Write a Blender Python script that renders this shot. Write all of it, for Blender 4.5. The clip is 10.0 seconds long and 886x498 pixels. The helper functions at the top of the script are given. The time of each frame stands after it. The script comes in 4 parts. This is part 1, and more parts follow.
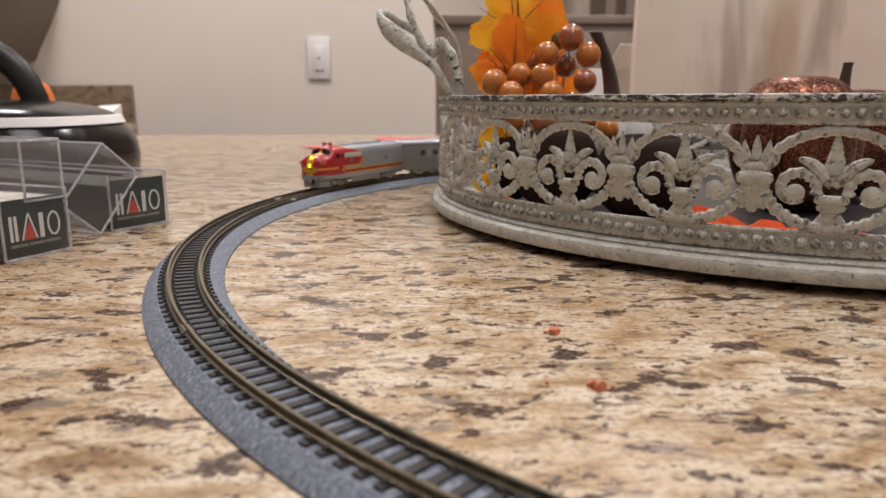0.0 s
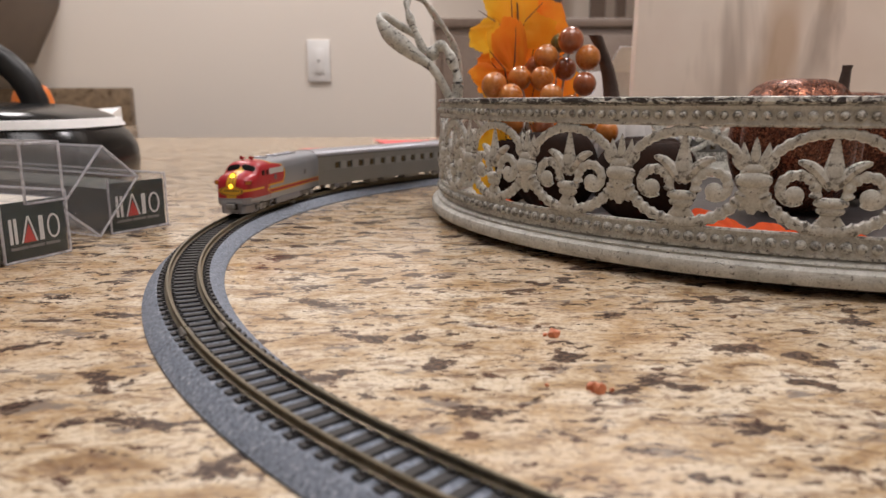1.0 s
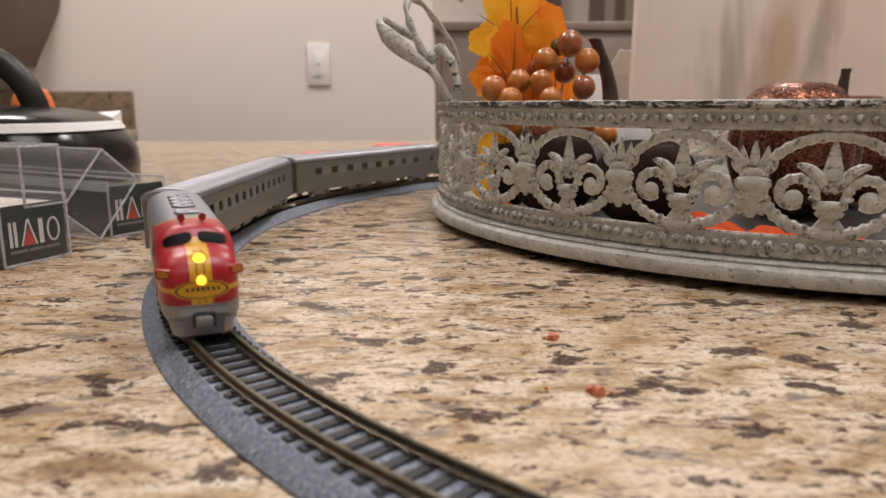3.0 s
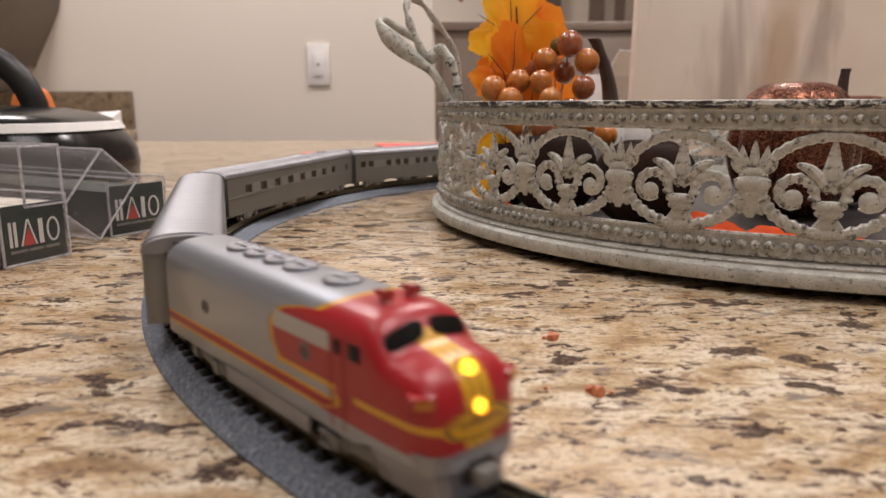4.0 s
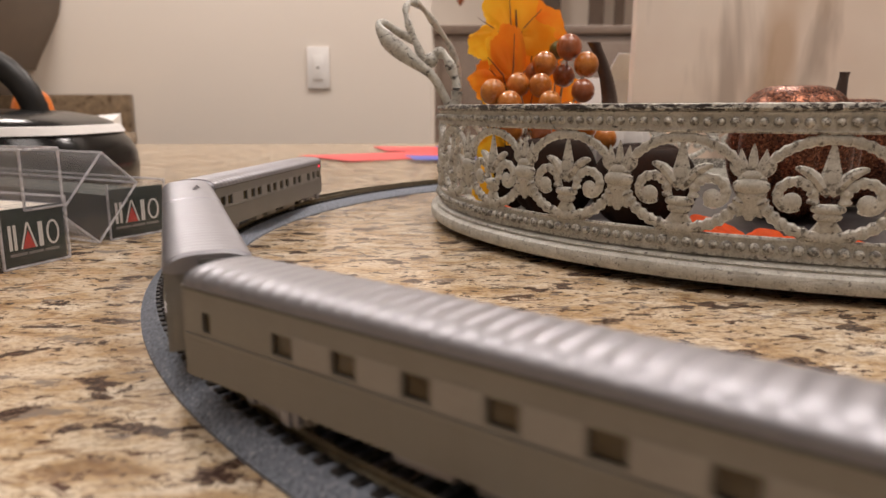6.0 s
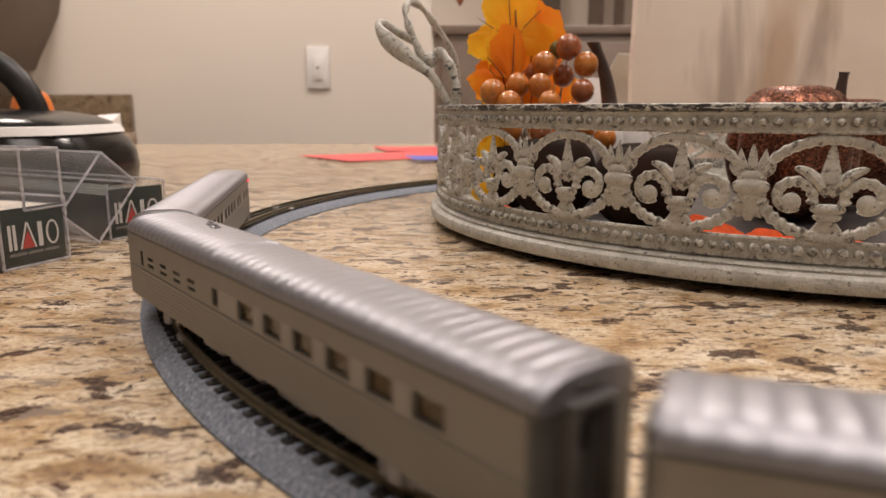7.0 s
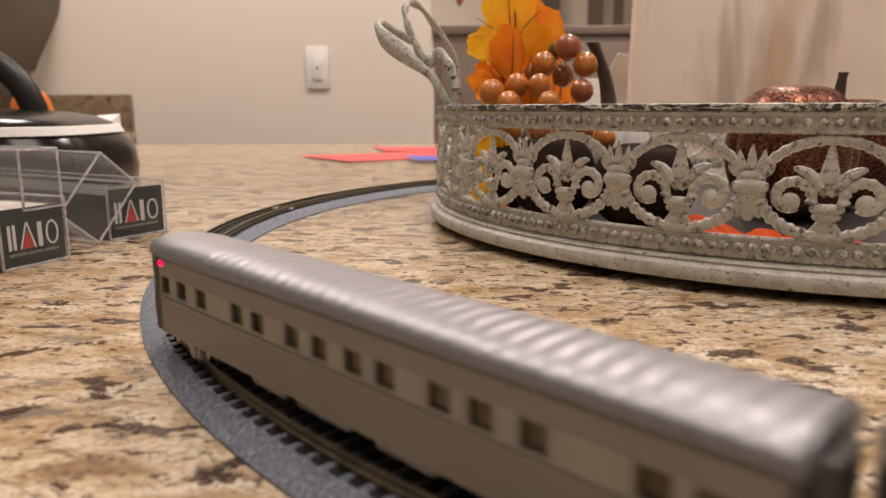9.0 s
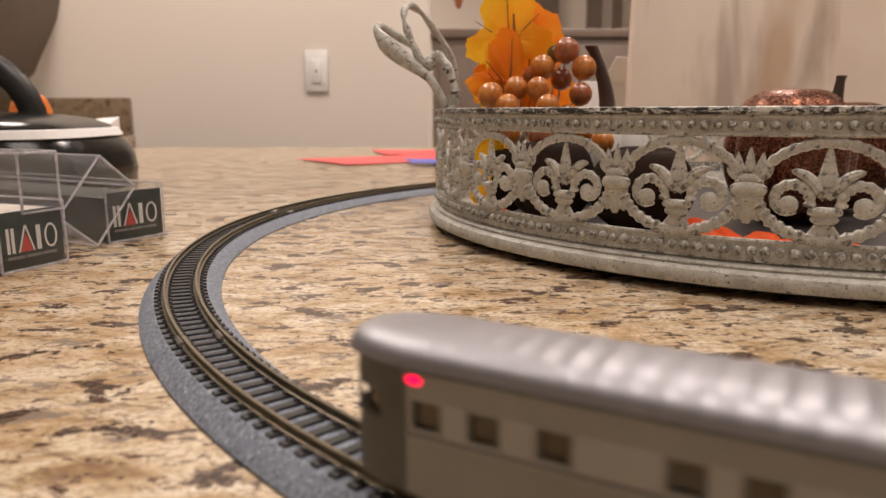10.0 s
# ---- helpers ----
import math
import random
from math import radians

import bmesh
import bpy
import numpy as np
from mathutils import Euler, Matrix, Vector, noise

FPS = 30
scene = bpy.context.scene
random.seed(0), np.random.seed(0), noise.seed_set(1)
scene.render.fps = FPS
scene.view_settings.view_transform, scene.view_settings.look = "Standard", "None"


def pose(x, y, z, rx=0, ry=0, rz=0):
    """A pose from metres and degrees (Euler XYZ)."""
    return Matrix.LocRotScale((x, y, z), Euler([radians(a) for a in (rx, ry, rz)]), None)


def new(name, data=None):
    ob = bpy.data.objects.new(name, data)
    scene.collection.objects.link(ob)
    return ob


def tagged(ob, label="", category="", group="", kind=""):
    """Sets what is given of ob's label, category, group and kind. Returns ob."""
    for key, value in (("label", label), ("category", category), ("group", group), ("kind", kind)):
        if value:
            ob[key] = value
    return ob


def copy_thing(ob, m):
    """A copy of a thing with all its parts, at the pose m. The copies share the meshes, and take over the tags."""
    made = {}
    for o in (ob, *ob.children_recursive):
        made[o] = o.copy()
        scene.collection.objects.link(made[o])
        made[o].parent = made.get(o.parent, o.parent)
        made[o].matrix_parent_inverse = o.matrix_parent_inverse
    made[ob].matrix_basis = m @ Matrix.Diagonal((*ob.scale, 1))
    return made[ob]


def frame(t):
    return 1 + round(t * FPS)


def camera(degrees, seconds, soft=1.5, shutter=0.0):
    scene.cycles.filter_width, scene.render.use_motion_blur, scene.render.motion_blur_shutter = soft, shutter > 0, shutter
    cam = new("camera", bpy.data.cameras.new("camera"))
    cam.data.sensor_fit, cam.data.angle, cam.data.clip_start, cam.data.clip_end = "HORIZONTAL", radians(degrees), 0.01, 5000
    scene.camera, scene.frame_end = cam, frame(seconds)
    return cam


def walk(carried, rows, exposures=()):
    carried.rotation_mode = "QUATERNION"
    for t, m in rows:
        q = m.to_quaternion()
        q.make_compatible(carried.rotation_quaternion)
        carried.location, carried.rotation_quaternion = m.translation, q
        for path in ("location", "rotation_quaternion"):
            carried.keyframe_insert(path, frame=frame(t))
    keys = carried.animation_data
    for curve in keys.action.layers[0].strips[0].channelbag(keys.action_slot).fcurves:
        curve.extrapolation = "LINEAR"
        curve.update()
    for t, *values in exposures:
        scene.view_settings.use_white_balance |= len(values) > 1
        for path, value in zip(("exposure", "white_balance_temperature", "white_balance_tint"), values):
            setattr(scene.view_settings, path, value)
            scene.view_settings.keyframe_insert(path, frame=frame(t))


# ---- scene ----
# Plan: the worktop's surface is z = 0, the camera stands over x = y = 0 and looks along +y.
cam = camera(63.5, 10.0, soft=1.5, shutter=0.5)
cam.data.dof.use_dof = True
cam.data.dof.focus_distance = 0.27
cam.data.dof.aperture_fstop = 20.0


def eye_row(t, down, left):
    """A nearly still camera: down, left are its small drift in thousandths of a radian."""
    k = t / 10.0
    m = pose(0.0004 * k, -0.001 * k, 0.0631, 90 - 11.876 + math.degrees(down / 1000), 0, -math.degrees(left / 1000))
    return t, m @ pose(0, 0, 0, 0, 0, -0.11)


walk(cam, [eye_row(0.0, 0, 0), eye_row(0.5, 2.2, 0), eye_row(1.0, 3.7, 0.3), eye_row(1.5, 4.6, 0.5), eye_row(2.0, 6.7, 0.7),
           eye_row(2.5, 8.1, 0.7), eye_row(4.0, 8.2, 0.9), eye_row(4.5, 10.4, 1.0), eye_row(5.0, 12.4, 1.0), eye_row(5.5, 12.5, 1.2),
           eye_row(7.0, 12.5, 1.8), eye_row(7.5, 10.6, 2.1), eye_row(8.0, 11.2, 2.0), eye_row(8.5, 12.6, 2.2), eye_row(9.0, 12.8, 2.3),
           eye_row(9.5, 14.4, 2.6), eye_row(10.0, 17.0, 3.8)],
     exposures=[(0.0, -0.04, 6020, 13), (2.5, -0.04, 6060, 13), (4.5, 0.0, 6250, 14), (7.0, 0.0, 6650, 15), (10.0, 0.0, 6760, 16)])

# ---------------------------------------------------------------- light
world = bpy.data.worlds.new("night_room")
scene.world = world
world.use_nodes = True
world.node_tree.nodes["Background"].inputs[0].default_value = (0.9, 0.75, 0.6, 1)
world.node_tree.nodes["Background"].inputs[1].default_value = 0.02


def ceiling_lamp(x, y, watts, size=0.35, z=1.5):
    data = bpy.data.lights.new("unseen_ceiling_light", "AREA")
    data.shape, data.size, data.energy, data.color = "DISK", size, watts, (1.0, 0.92, 0.84)
    ob = new("unseen_ceiling_light", data)
    ob.matrix_world = pose(x, y, z, 0, 0, 0)
    return ob


LAMPS = [(-0.75, 0.25, 3.6), (0.3, 0.08, 13.5), (1.3, 0.3, 6), (-0.75, 1.4, 17), (0.5, 1.5, 17), (0.2, -1.1, 4.5), (0.7, 2.5, 23), (-1.3, 3.9, 50)]
for lx, ly, lw in LAMPS:
    ceiling_lamp(lx, ly, lw, 0.75 if (lx, ly) == (0.3, 0.08) else 0.35)

# ---------------------------------------------------------------- node helpers


def surface(name):
    m = bpy.data.materials.new(name)
    m.use_nodes = True
    return m, m.node_tree, m.node_tree.nodes["Principled BSDF"]


def place(nt, scale=(1, 1, 1), turn=0.0):
    tc, mp = nt.nodes.new("ShaderNodeTexCoord"), nt.nodes.new("ShaderNodeMapping")
    mp.inputs["Scale"].default_value = scale
    mp.inputs["Rotation"].default_value = (0, 0, turn)
    nt.links.new(tc.outputs["Object"], mp.inputs["Vector"])
    return mp.outputs[0]


def grain(nt, vec, scale, detail=3.0, rough=0.55, distort=0.0):
    n = nt.nodes.new("ShaderNodeTexNoise")
    n.inputs["Scale"].default_value, n.inputs["Detail"].default_value = scale, detail
    n.inputs["Roughness"].default_value, n.inputs["Distortion"].default_value = rough, distort
    nt.links.new(vec, n.inputs["Vector"])
    return n.outputs[0]


def ramp(nt, fac, stops):
    n = nt.nodes.new("ShaderNodeValToRGB")
    while len(n.color_ramp.elements) < len(stops):
        n.color_ramp.elements.new(0.5)
    for e, (at, c) in zip(n.color_ramp.elements, stops):
        e.position, e.color = at, ((c, c, c, 1) if isinstance(c, (int, float)) else (*c, 1))
    nt.links.new(fac, n.inputs[0])
    return n.outputs[0]


def put(nt, sock, v):
    if isinstance(v, (int, float)):
        sock.default_value = v
    elif isinstance(v, tuple):
        sock.default_value = (*v, 1) if len(v) == 3 else v
    else:
        nt.links.new(v, sock)


def mix(nt, fac, a, b):
    n = nt.nodes.new("ShaderNodeMix")
    n.data_type = "RGBA"
    put(nt, n.inputs[0], fac), put(nt, n.inputs[6], a), put(nt, n.inputs[7], b)
    return n.outputs[2]


def calc(nt, op, a, b=0.0, c=0.0):
    n = nt.nodes.new("ShaderNodeMath")
    n.operation = op
    for i, v in enumerate((a, b, c)):
        put(nt, n.inputs[i], v)
    return n.outputs[0]


def relief(nt, bsdf, height, strength=0.3, distance=0.001):
    n = nt.nodes.new("ShaderNodeBump")
    n.inputs["Strength"].default_value, n.inputs["Distance"].default_value = strength, distance
    nt.links.new(height, n.inputs["Height"])
    nt.links.new(n.outputs[0], bsdf.inputs["Normal"])


def plain(name, dark, light, rough=0.5, metal=0.0, fine=900.0, coarse=60.0, bump=0.15, depth=0.0002, coat=0.0, spread=0.12):
    """A surface with grain at two sizes, in its colour, its gloss and its relief."""
    m, nt, b = surface(name)
    v = place(nt)
    big, small = grain(nt, v, coarse, 4), grain(nt, v, fine, 2)
    both = calc(nt, "ADD", calc(nt, "MULTIPLY", big, 0.6), calc(nt, "MULTIPLY", small, 0.4))
    put(nt, b.inputs["Base Color"], ramp(nt, both, [(0.3, dark), (0.7, light)]))
    put(nt, b.inputs["Roughness"], calc(nt, "MULTIPLY_ADD", big, spread * 2, rough - spread))
    b.inputs["Metallic"].default_value = metal
    b.inputs["Coat Weight"].default_value = coat
    relief(nt, b, both, bump, depth)
    return m


def glowing(name, colour, strength):
    m, nt, b = surface(name)
    b.inputs["Base Color"].default_value = (*colour, 1)
    b.inputs["Emission Color"].default_value = (*colour, 1)
    b.inputs["Emission Strength"].default_value = strength
    b.inputs["Roughness"].default_value = 0.2
    return m


# ---------------------------------------------------------------- materials


def granite():
    m, nt, b = surface("granite")
    v = place(nt, (0.60, 1.0, 1.0), 0.06)
    base = ramp(nt, grain(nt, v, 80, 7, 0.7, 0.5), [(0.33, (0.24, 0.145, 0.07)), (0.42, (0.45, 0.32, 0.18)), (0.50, (0.59, 0.475, 0.33)), (0.62, (0.72, 0.63, 0.495))])
    warm = grain(nt, v, 14, 3)
    c = mix(nt, calc(nt, "MULTIPLY", ramp(nt, warm, [(0.45, 0.0), (0.65, 1.0)]), 0.4), base, (0.50, 0.32, 0.16))
    veins = ramp(nt, grain(nt, place(nt, (0.36, 1.2, 1.0), 0.03), 165, 8, 0.78, 0.9), [(0.555, 0.0), (0.585, 1.0)])
    c = mix(nt, calc(nt, "MULTIPLY", veins, 0.7), c, (0.17, 0.095, 0.055))
    grey = ramp(nt, grain(nt, place(nt, (0.52, 1.0, 1.0), 0.1), 95, 6, 0.7, 0.5), [(0.585, 0.0), (0.62, 1.0)])
    c = mix(nt, calc(nt, "MULTIPLY", grey, 0.8), c, (0.17, 0.15, 0.14))
    spots = grain(nt, place(nt, (0.64, 1.0, 1.0), -0.05), 84, 6, 0.62, 0.2)
    c = mix(nt, ramp(nt, spots, [(0.578, 0.0), (0.594, 0.97)]), c, (0.034, 0.017, 0.014))
    chips = grain(nt, place(nt, (0.7, 1.1, 1.0), 0.12), 175, 4, 0.6, 0.1)
    c = mix(nt, ramp(nt, chips, [(0.618, 0.0), (0.632, 0.95)]), c, (0.05, 0.018, 0.012))
    flecks = grain(nt, place(nt, (0.58, 1.1, 1.0)), 290, 5, 0.7, 0.2)
    c = mix(nt, ramp(nt, flecks, [(0.578, 0.0), (0.615, 0.92)]), c, (0.06, 0.034, 0.026))
    c = mix(nt, ramp(nt, grain(nt, v, 900, 3), [(0.42, 0.5), (0.5, 0.0)]), c, (0.26, 0.18, 0.12))
    put(nt, b.inputs["Base Color"], c)
    put(nt, b.inputs["Roughness"], calc(nt, "MULTIPLY_ADD", flecks, 0.3, 0.03))
    b.inputs["Specular IOR Level"].default_value = 0.34
    relief(nt, b, calc(nt, "ADD", flecks, spots), 0.05, 0.0003)
    return m


def wall_paint(name, colour):
    m, nt, b = surface(name)
    v = place(nt)
    big = grain(nt, v, 1.5, 3)
    put(nt, b.inputs["Base Color"], mix(nt, big, tuple(c * 0.94 for c in colour), colour))
    b.inputs["Roughness"].default_value = 0.75
    relief(nt, b, grain(nt, v, 350, 3), 0.12, 0.0006)
    return m


def chipped_paint(name, bare=0.0, rubbed=0.36, brushed=0.22):
    """Cream paint with grey rubbed patches and chips down to dark metal; bare raises the share of bare metal."""
    m, nt, b = surface(name)
    v = place(nt)
    body = ramp(nt, grain(nt, v, 140, 5, 0.6), [(0.3, (0.44, 0.43, 0.385)), (0.5, (0.60, 0.59, 0.535)), (0.7, (0.72, 0.71, 0.655))])
    rub = ramp(nt, grain(nt, v, 1100, 6, 0.75), [(0.46, 0.0), (0.70, rubbed)])
    c = mix(nt, rub, body, (0.20, 0.185, 0.16))
    chips = ramp(nt, grain(nt, place(nt, (1.0, 1.0, 2.2)), 190, 8, 0.78, 0.8), [(0.656 - bare, 0.0), (0.668 - bare, 1.0)])
    geo = nt.nodes.new("ShaderNodeNewGeometry")
    edge = ramp(nt, calc(nt, "MULTIPLY", geo.outputs["Pointiness"], calc(nt, "MULTIPLY_ADD", grain(nt, v, 480, 6, 0.7), 0.9, 0.55)), [(0.575, 0.0), (0.63, 0.85)])
    c = mix(nt, edge, c, (0.075, 0.066, 0.058))
    put(nt, b.inputs["Base Color"], mix(nt, chips, c, (0.028, 0.022, 0.020)))
    put(nt, b.inputs["Roughness"], calc(nt, "MULTIPLY_ADD", chips, -0.12, 0.50))
    relief(nt, b, calc(nt, "SUBTRACT", grain(nt, place(nt, (1.0, 1.0, 2.0)), 420, 5, 0.65), chips), brushed, 0.0007)
    return m


def roadbed_grey():
    m, nt, b = surface("speckled_grey_ballast")
    v = place(nt)
    fine = grain(nt, v, 1000, 4, 0.75)
    c = ramp(nt, fine, [(0.36, (0.035, 0.04, 0.05)), (0.46, (0.15, 0.175, 0.22)), (0.58, (0.225, 0.26, 0.32)), (0.66, (0.52, 0.53, 0.58))])
    put(nt, b.inputs["Base Color"], mix(nt, calc(nt, "MULTIPLY", grain(nt, v, 50, 3), 0.4), c, (0.19, 0.205, 0.25)))
    b.inputs["Roughness"].default_value = 0.7
    relief(nt, b, fine, 0.5, 0.0003)
    return m


def silver_paint(name, tone=0.40, cool=1.0):
    m, nt, b = surface(name)
    v = place(nt)
    n = grain(nt, v, 1200, 3)
    put(nt, b.inputs["Base Color"], ramp(nt, calc(nt, "MULTIPLY_ADD", grain(nt, v, 90, 4), 0.5, calc(nt, "MULTIPLY", n, 0.5)),
                                         [(0.3, (tone * 0.84, tone * 0.84, tone * 0.84 * cool)), (0.7, (tone, tone, tone * cool))]))
    b.inputs["Metallic"].default_value = 0.8
    put(nt, b.inputs["Roughness"], calc(nt, "MULTIPLY_ADD", n, 0.12, 0.39))
    relief(nt, b, n, 0.18, 0.0002)
    return m


def warbonnet():
    """Silver body, red nose with a yellow and black border, stripes along the flank, a yellow band down the nose."""
    m, nt, b = surface("red_and_silver_livery")
    v = place(nt, (1000, 1000, 1000))
    s = nt.nodes.new("ShaderNodeSeparateXYZ")
    nt.links.new(v, s.inputs[0])
    x, y, z = s.outputs
    ay = calc(nt, "ABSOLUTE", y)

    def step(value, edge, soft=0.12):
        return calc(nt, "MULTIPLY_ADD", calc(nt, "SUBTRACT", value, edge), 1 / soft, 0.5)

    def clamp(value):
        return calc(nt, "MINIMUM", calc(nt, "MAXIMUM", value, 0.0), 1.0)

    # rounded rear end of the red field
    u = calc(nt, "DIVIDE", calc(nt, "SUBTRACT", z, 17.6), 6.2)
    bow = calc(nt, "SQRT", calc(nt, "MAXIMUM", calc(nt, "SUBTRACT", 1.0, calc(nt, "MULTIPLY", u, u)), 0.0))
    back = calc(nt, "MULTIPLY_ADD", bow, -11.0, 14.5)
    back = calc(nt, "ADD", back, calc(nt, "MULTIPLY", calc(nt, "MAXIMUM", calc(nt, "SUBTRACT", z, 22.4), 0.0), 1.9))
    # a silver tongue runs forward under the red field
    hump = calc(nt, "DIVIDE", calc(nt, "SUBTRACT", z, 10.9), 1.8)
    tongue = calc(nt, "MULTIPLY_ADD", calc(nt, "MULTIPLY", hump, hump), -3.0, 24.5)
    under = clamp(step(calc(nt, "SUBTRACT", 12.9, z), 0.0, 0.2))
    back = calc(nt, "ADD", calc(nt, "MULTIPLY", back, calc(nt, "SUBTRACT", 1.0, under)), calc(nt, "MULTIPLY", tongue, under))
    d = calc(nt, "SUBTRACT", x, back)
    red_zone, gold_zone, line_zone = clamp(step(d, 1.6)), clamp(step(d, 0.3)), clamp(step(d, 0.0))
    silver, red, gold, black = (0.37, 0.395, 0.44), (0.40, 0.010, 0.018), (0.72, 0.38, 0.015), (0.03, 0.02, 0.02)
    # flank stripes
    def band(value, lo, hi):
        return clamp(calc(nt, "MINIMUM", step(value, lo), calc(nt, "SUBTRACT", 1.0, step(value, hi))))
    c = mix(nt, band(z, 8.3, 11.0), silver, gold)
    c = mix(nt, band(z, 8.9, 10.4), c, red)
    c = mix(nt, line_zone, c, black)
    c = mix(nt, gold_zone, c, gold)
    c = mix(nt, red_zone, c, red)
    c = mix(nt, calc(nt, "MINIMUM", band(z, 12.5, 13.4), band(x, 6.0, 25.0)), c, gold)
    # pale panel in the red field
    pane = calc(nt, "MINIMUM", calc(nt, "MINIMUM", band(z, 18.5, 21.5), band(x, 5.6, 23.4)), clamp(step(ay, 6.0)))
    c = mix(nt, pane, c, (0.50, 0.49, 0.46))
    # nose band, emblem and side whiskers
    front = clamp(step(x, 35.5))
    c = mix(nt, calc(nt, "MINIMUM", front, band(ay, -1.0, 2.55)), c, gold)
    thin = calc(nt, "MINIMUM", front, calc(nt, "MINIMUM", band(ay, 0.75, 1.0), band(z, 9.0, 21.0)))
    c = mix(nt, thin, c, black)
    c = mix(nt, calc(nt, "MINIMUM", clamp(step(x, 30.0)), band(z, 11.9, 13.0)), c, gold)
    e = calc(nt, "ADD", calc(nt, "POWER", calc(nt, "DIVIDE", ay, 6.7), 2.0), calc(nt, "POWER", calc(nt, "DIVIDE", calc(nt, "SUBTRACT", z, 12.2), 2.35), 2.0))
    c = mix(nt, calc(nt, "MINIMUM", front, clamp(step(calc(nt, "SUBTRACT", 1.0, e), 0.0, 0.08))), c, gold)
    ring = calc(nt, "MINIMUM", front, calc(nt, "MINIMUM", clamp(step(calc(nt, "SUBTRACT", 0.86, e), 0.0, 0.08)), clamp(step(calc(nt, "SUBTRACT", e, 0.70), 0.0, 0.08))))
    c = mix(nt, ring, c, black)
    tick = calc(nt, "SINE", calc(nt, "MULTIPLY", y, 5.2))
    word = calc(nt, "MINIMUM", calc(nt, "MINIMUM", band(ay, -1.0, 4.2), band(z, 11.95, 12.85)), clamp(step(tick, -0.1, 0.3)))
    c = mix(nt, calc(nt, "MINIMUM", front, word), c, black)
    # silver below the sill
    c = mix(nt, calc(nt, "MINIMUM", clamp(step(calc(nt, "SUBTRACT", 8.2, z), 0.0)), 1.0), c, silver)
    put(nt, b.inputs["Base Color"], mix(nt, calc(nt, "MULTIPLY", grain(nt, place(nt), 700, 3), 0.12), c, (0.08, 0.07, 0.06)))
    metal = calc(nt, "MULTIPLY", calc(nt, "SUBTRACT", 1.0, line_zone), 0.65)
    put(nt, b.inputs["Metallic"], metal)
    b.inputs["Roughness"].default_value = 0.33
    relief(nt, b, grain(nt, place(nt), 1500, 2), 0.05, 0.0002)
    return m


def glitter(name, dark, light):
    m, nt, b = surface(name)
    v = place(nt)
    vo = nt.nodes.new("ShaderNodeTexVoronoi")
    vo.inputs["Scale"].default_value = 1150
    nt.links.new(v, vo.inputs["Vector"])
    sep = nt.nodes.new("ShaderNodeSeparateColor")
    nt.links.new(vo.outputs["Color"], sep.inputs[0])
    put(nt, b.inputs["Base Color"], ramp(nt, sep.outputs[0], [(0.0, dark), (0.7, tuple(0.5 * (p + q) for p, q in zip(dark, light))), (0.95, light)]))
    b.inputs["Metallic"].default_value = 0.75
    put(nt, b.inputs["Roughness"], calc(nt, "MULTIPLY_ADD", sep.outputs[1], 0.35, 0.22))
    relief(nt, b, sep.outputs[2], 0.9, 0.0008)
    return m


def clear(name, sheen_haze=0.06):
    """Thin clear styrene sheet: lets light straight through, with a Fresnel gloss and a hazy white trace painted for
    reflected ceiling.
    """
    m, nt, b = surface(name)
    out = nt.nodes["Material Output"]
    tr, gl, df, fr = (nt.nodes.new(k) for k in ("ShaderNodeBsdfTransparent", "ShaderNodeBsdfGlossy", "ShaderNodeBsdfDiffuse", "ShaderNodeLayerWeight"))
    tr.inputs[0].default_value, gl.inputs["Roughness"].default_value = (0.985, 0.985, 0.99, 1), 0.04
    df.inputs[0].default_value = (0.8, 0.8, 0.84, 1)
    fr.inputs[0].default_value = 0.5
    gloss = calc(nt, "MULTIPLY_ADD", calc(nt, "POWER", fr.outputs["Facing"], 4.5), 0.6, 0.025)
    bp = nt.nodes.new("ShaderNodeBump")
    bp.inputs["Strength"].default_value, bp.inputs["Distance"].default_value = 0.04, 0.0006
    nt.links.new(grain(nt, place(nt), 120, 4), bp.inputs["Height"])
    nt.links.new(bp.outputs[0], gl.inputs["Normal"])
    m1, m2 = nt.nodes.new("ShaderNodeMixShader"), nt.nodes.new("ShaderNodeMixShader")
    put(nt, m1.inputs[0], calc(nt, "MULTIPLY", grain(nt, place(nt), 400, 4), sheen_haze * 2))
    nt.links.new(tr.outputs[0], m1.inputs[1]), nt.links.new(df.outputs[0], m1.inputs[2])
    nt.links.new(gloss, m2.inputs[0]), nt.links.new(m1.outputs[0], m2.inputs[1]), nt.links.new(gl.outputs[0], m2.inputs[2])
    nt.links.new(m2.outputs[0], out.inputs[0])
    return m


def leaf_cloth(name, a, c2):
    m, nt, b = surface(name)
    v = place(nt)
    c = ramp(nt, grain(nt, v, 28, 4, 0.6, 0.5), [(0.35, a), (0.65, c2)])
    put(nt, b.inputs["Base Color"], c)
    b.inputs["Roughness"].default_value = 0.7
    tr = nt.nodes.new("ShaderNodeBsdfTranslucent")
    nt.links.new(c, tr.inputs[0])
    ms = nt.nodes.new("ShaderNodeMixShader")
    ms.inputs[0].default_value = 0.45
    out = nt.nodes["Material Output"]
    nt.links.new(b.outputs[0], ms.inputs[1]), nt.links.new(tr.outputs[0], ms.inputs[2]), nt.links.new(ms.outputs[0], out.inputs[0])
    relief(nt, b, grain(nt, v, 1800, 2), 0.3, 0.0002)
    return m


def canvas_paint():
    m, nt, b = surface("painted_canvas")
    v = place(nt)
    streak = place(nt, (1.0, 1.0, 0.22))
    base = ramp(nt, grain(nt, v, 6, 4), [(0.3, (0.72, 0.60, 0.51)), (0.7, (0.83, 0.74, 0.65))])
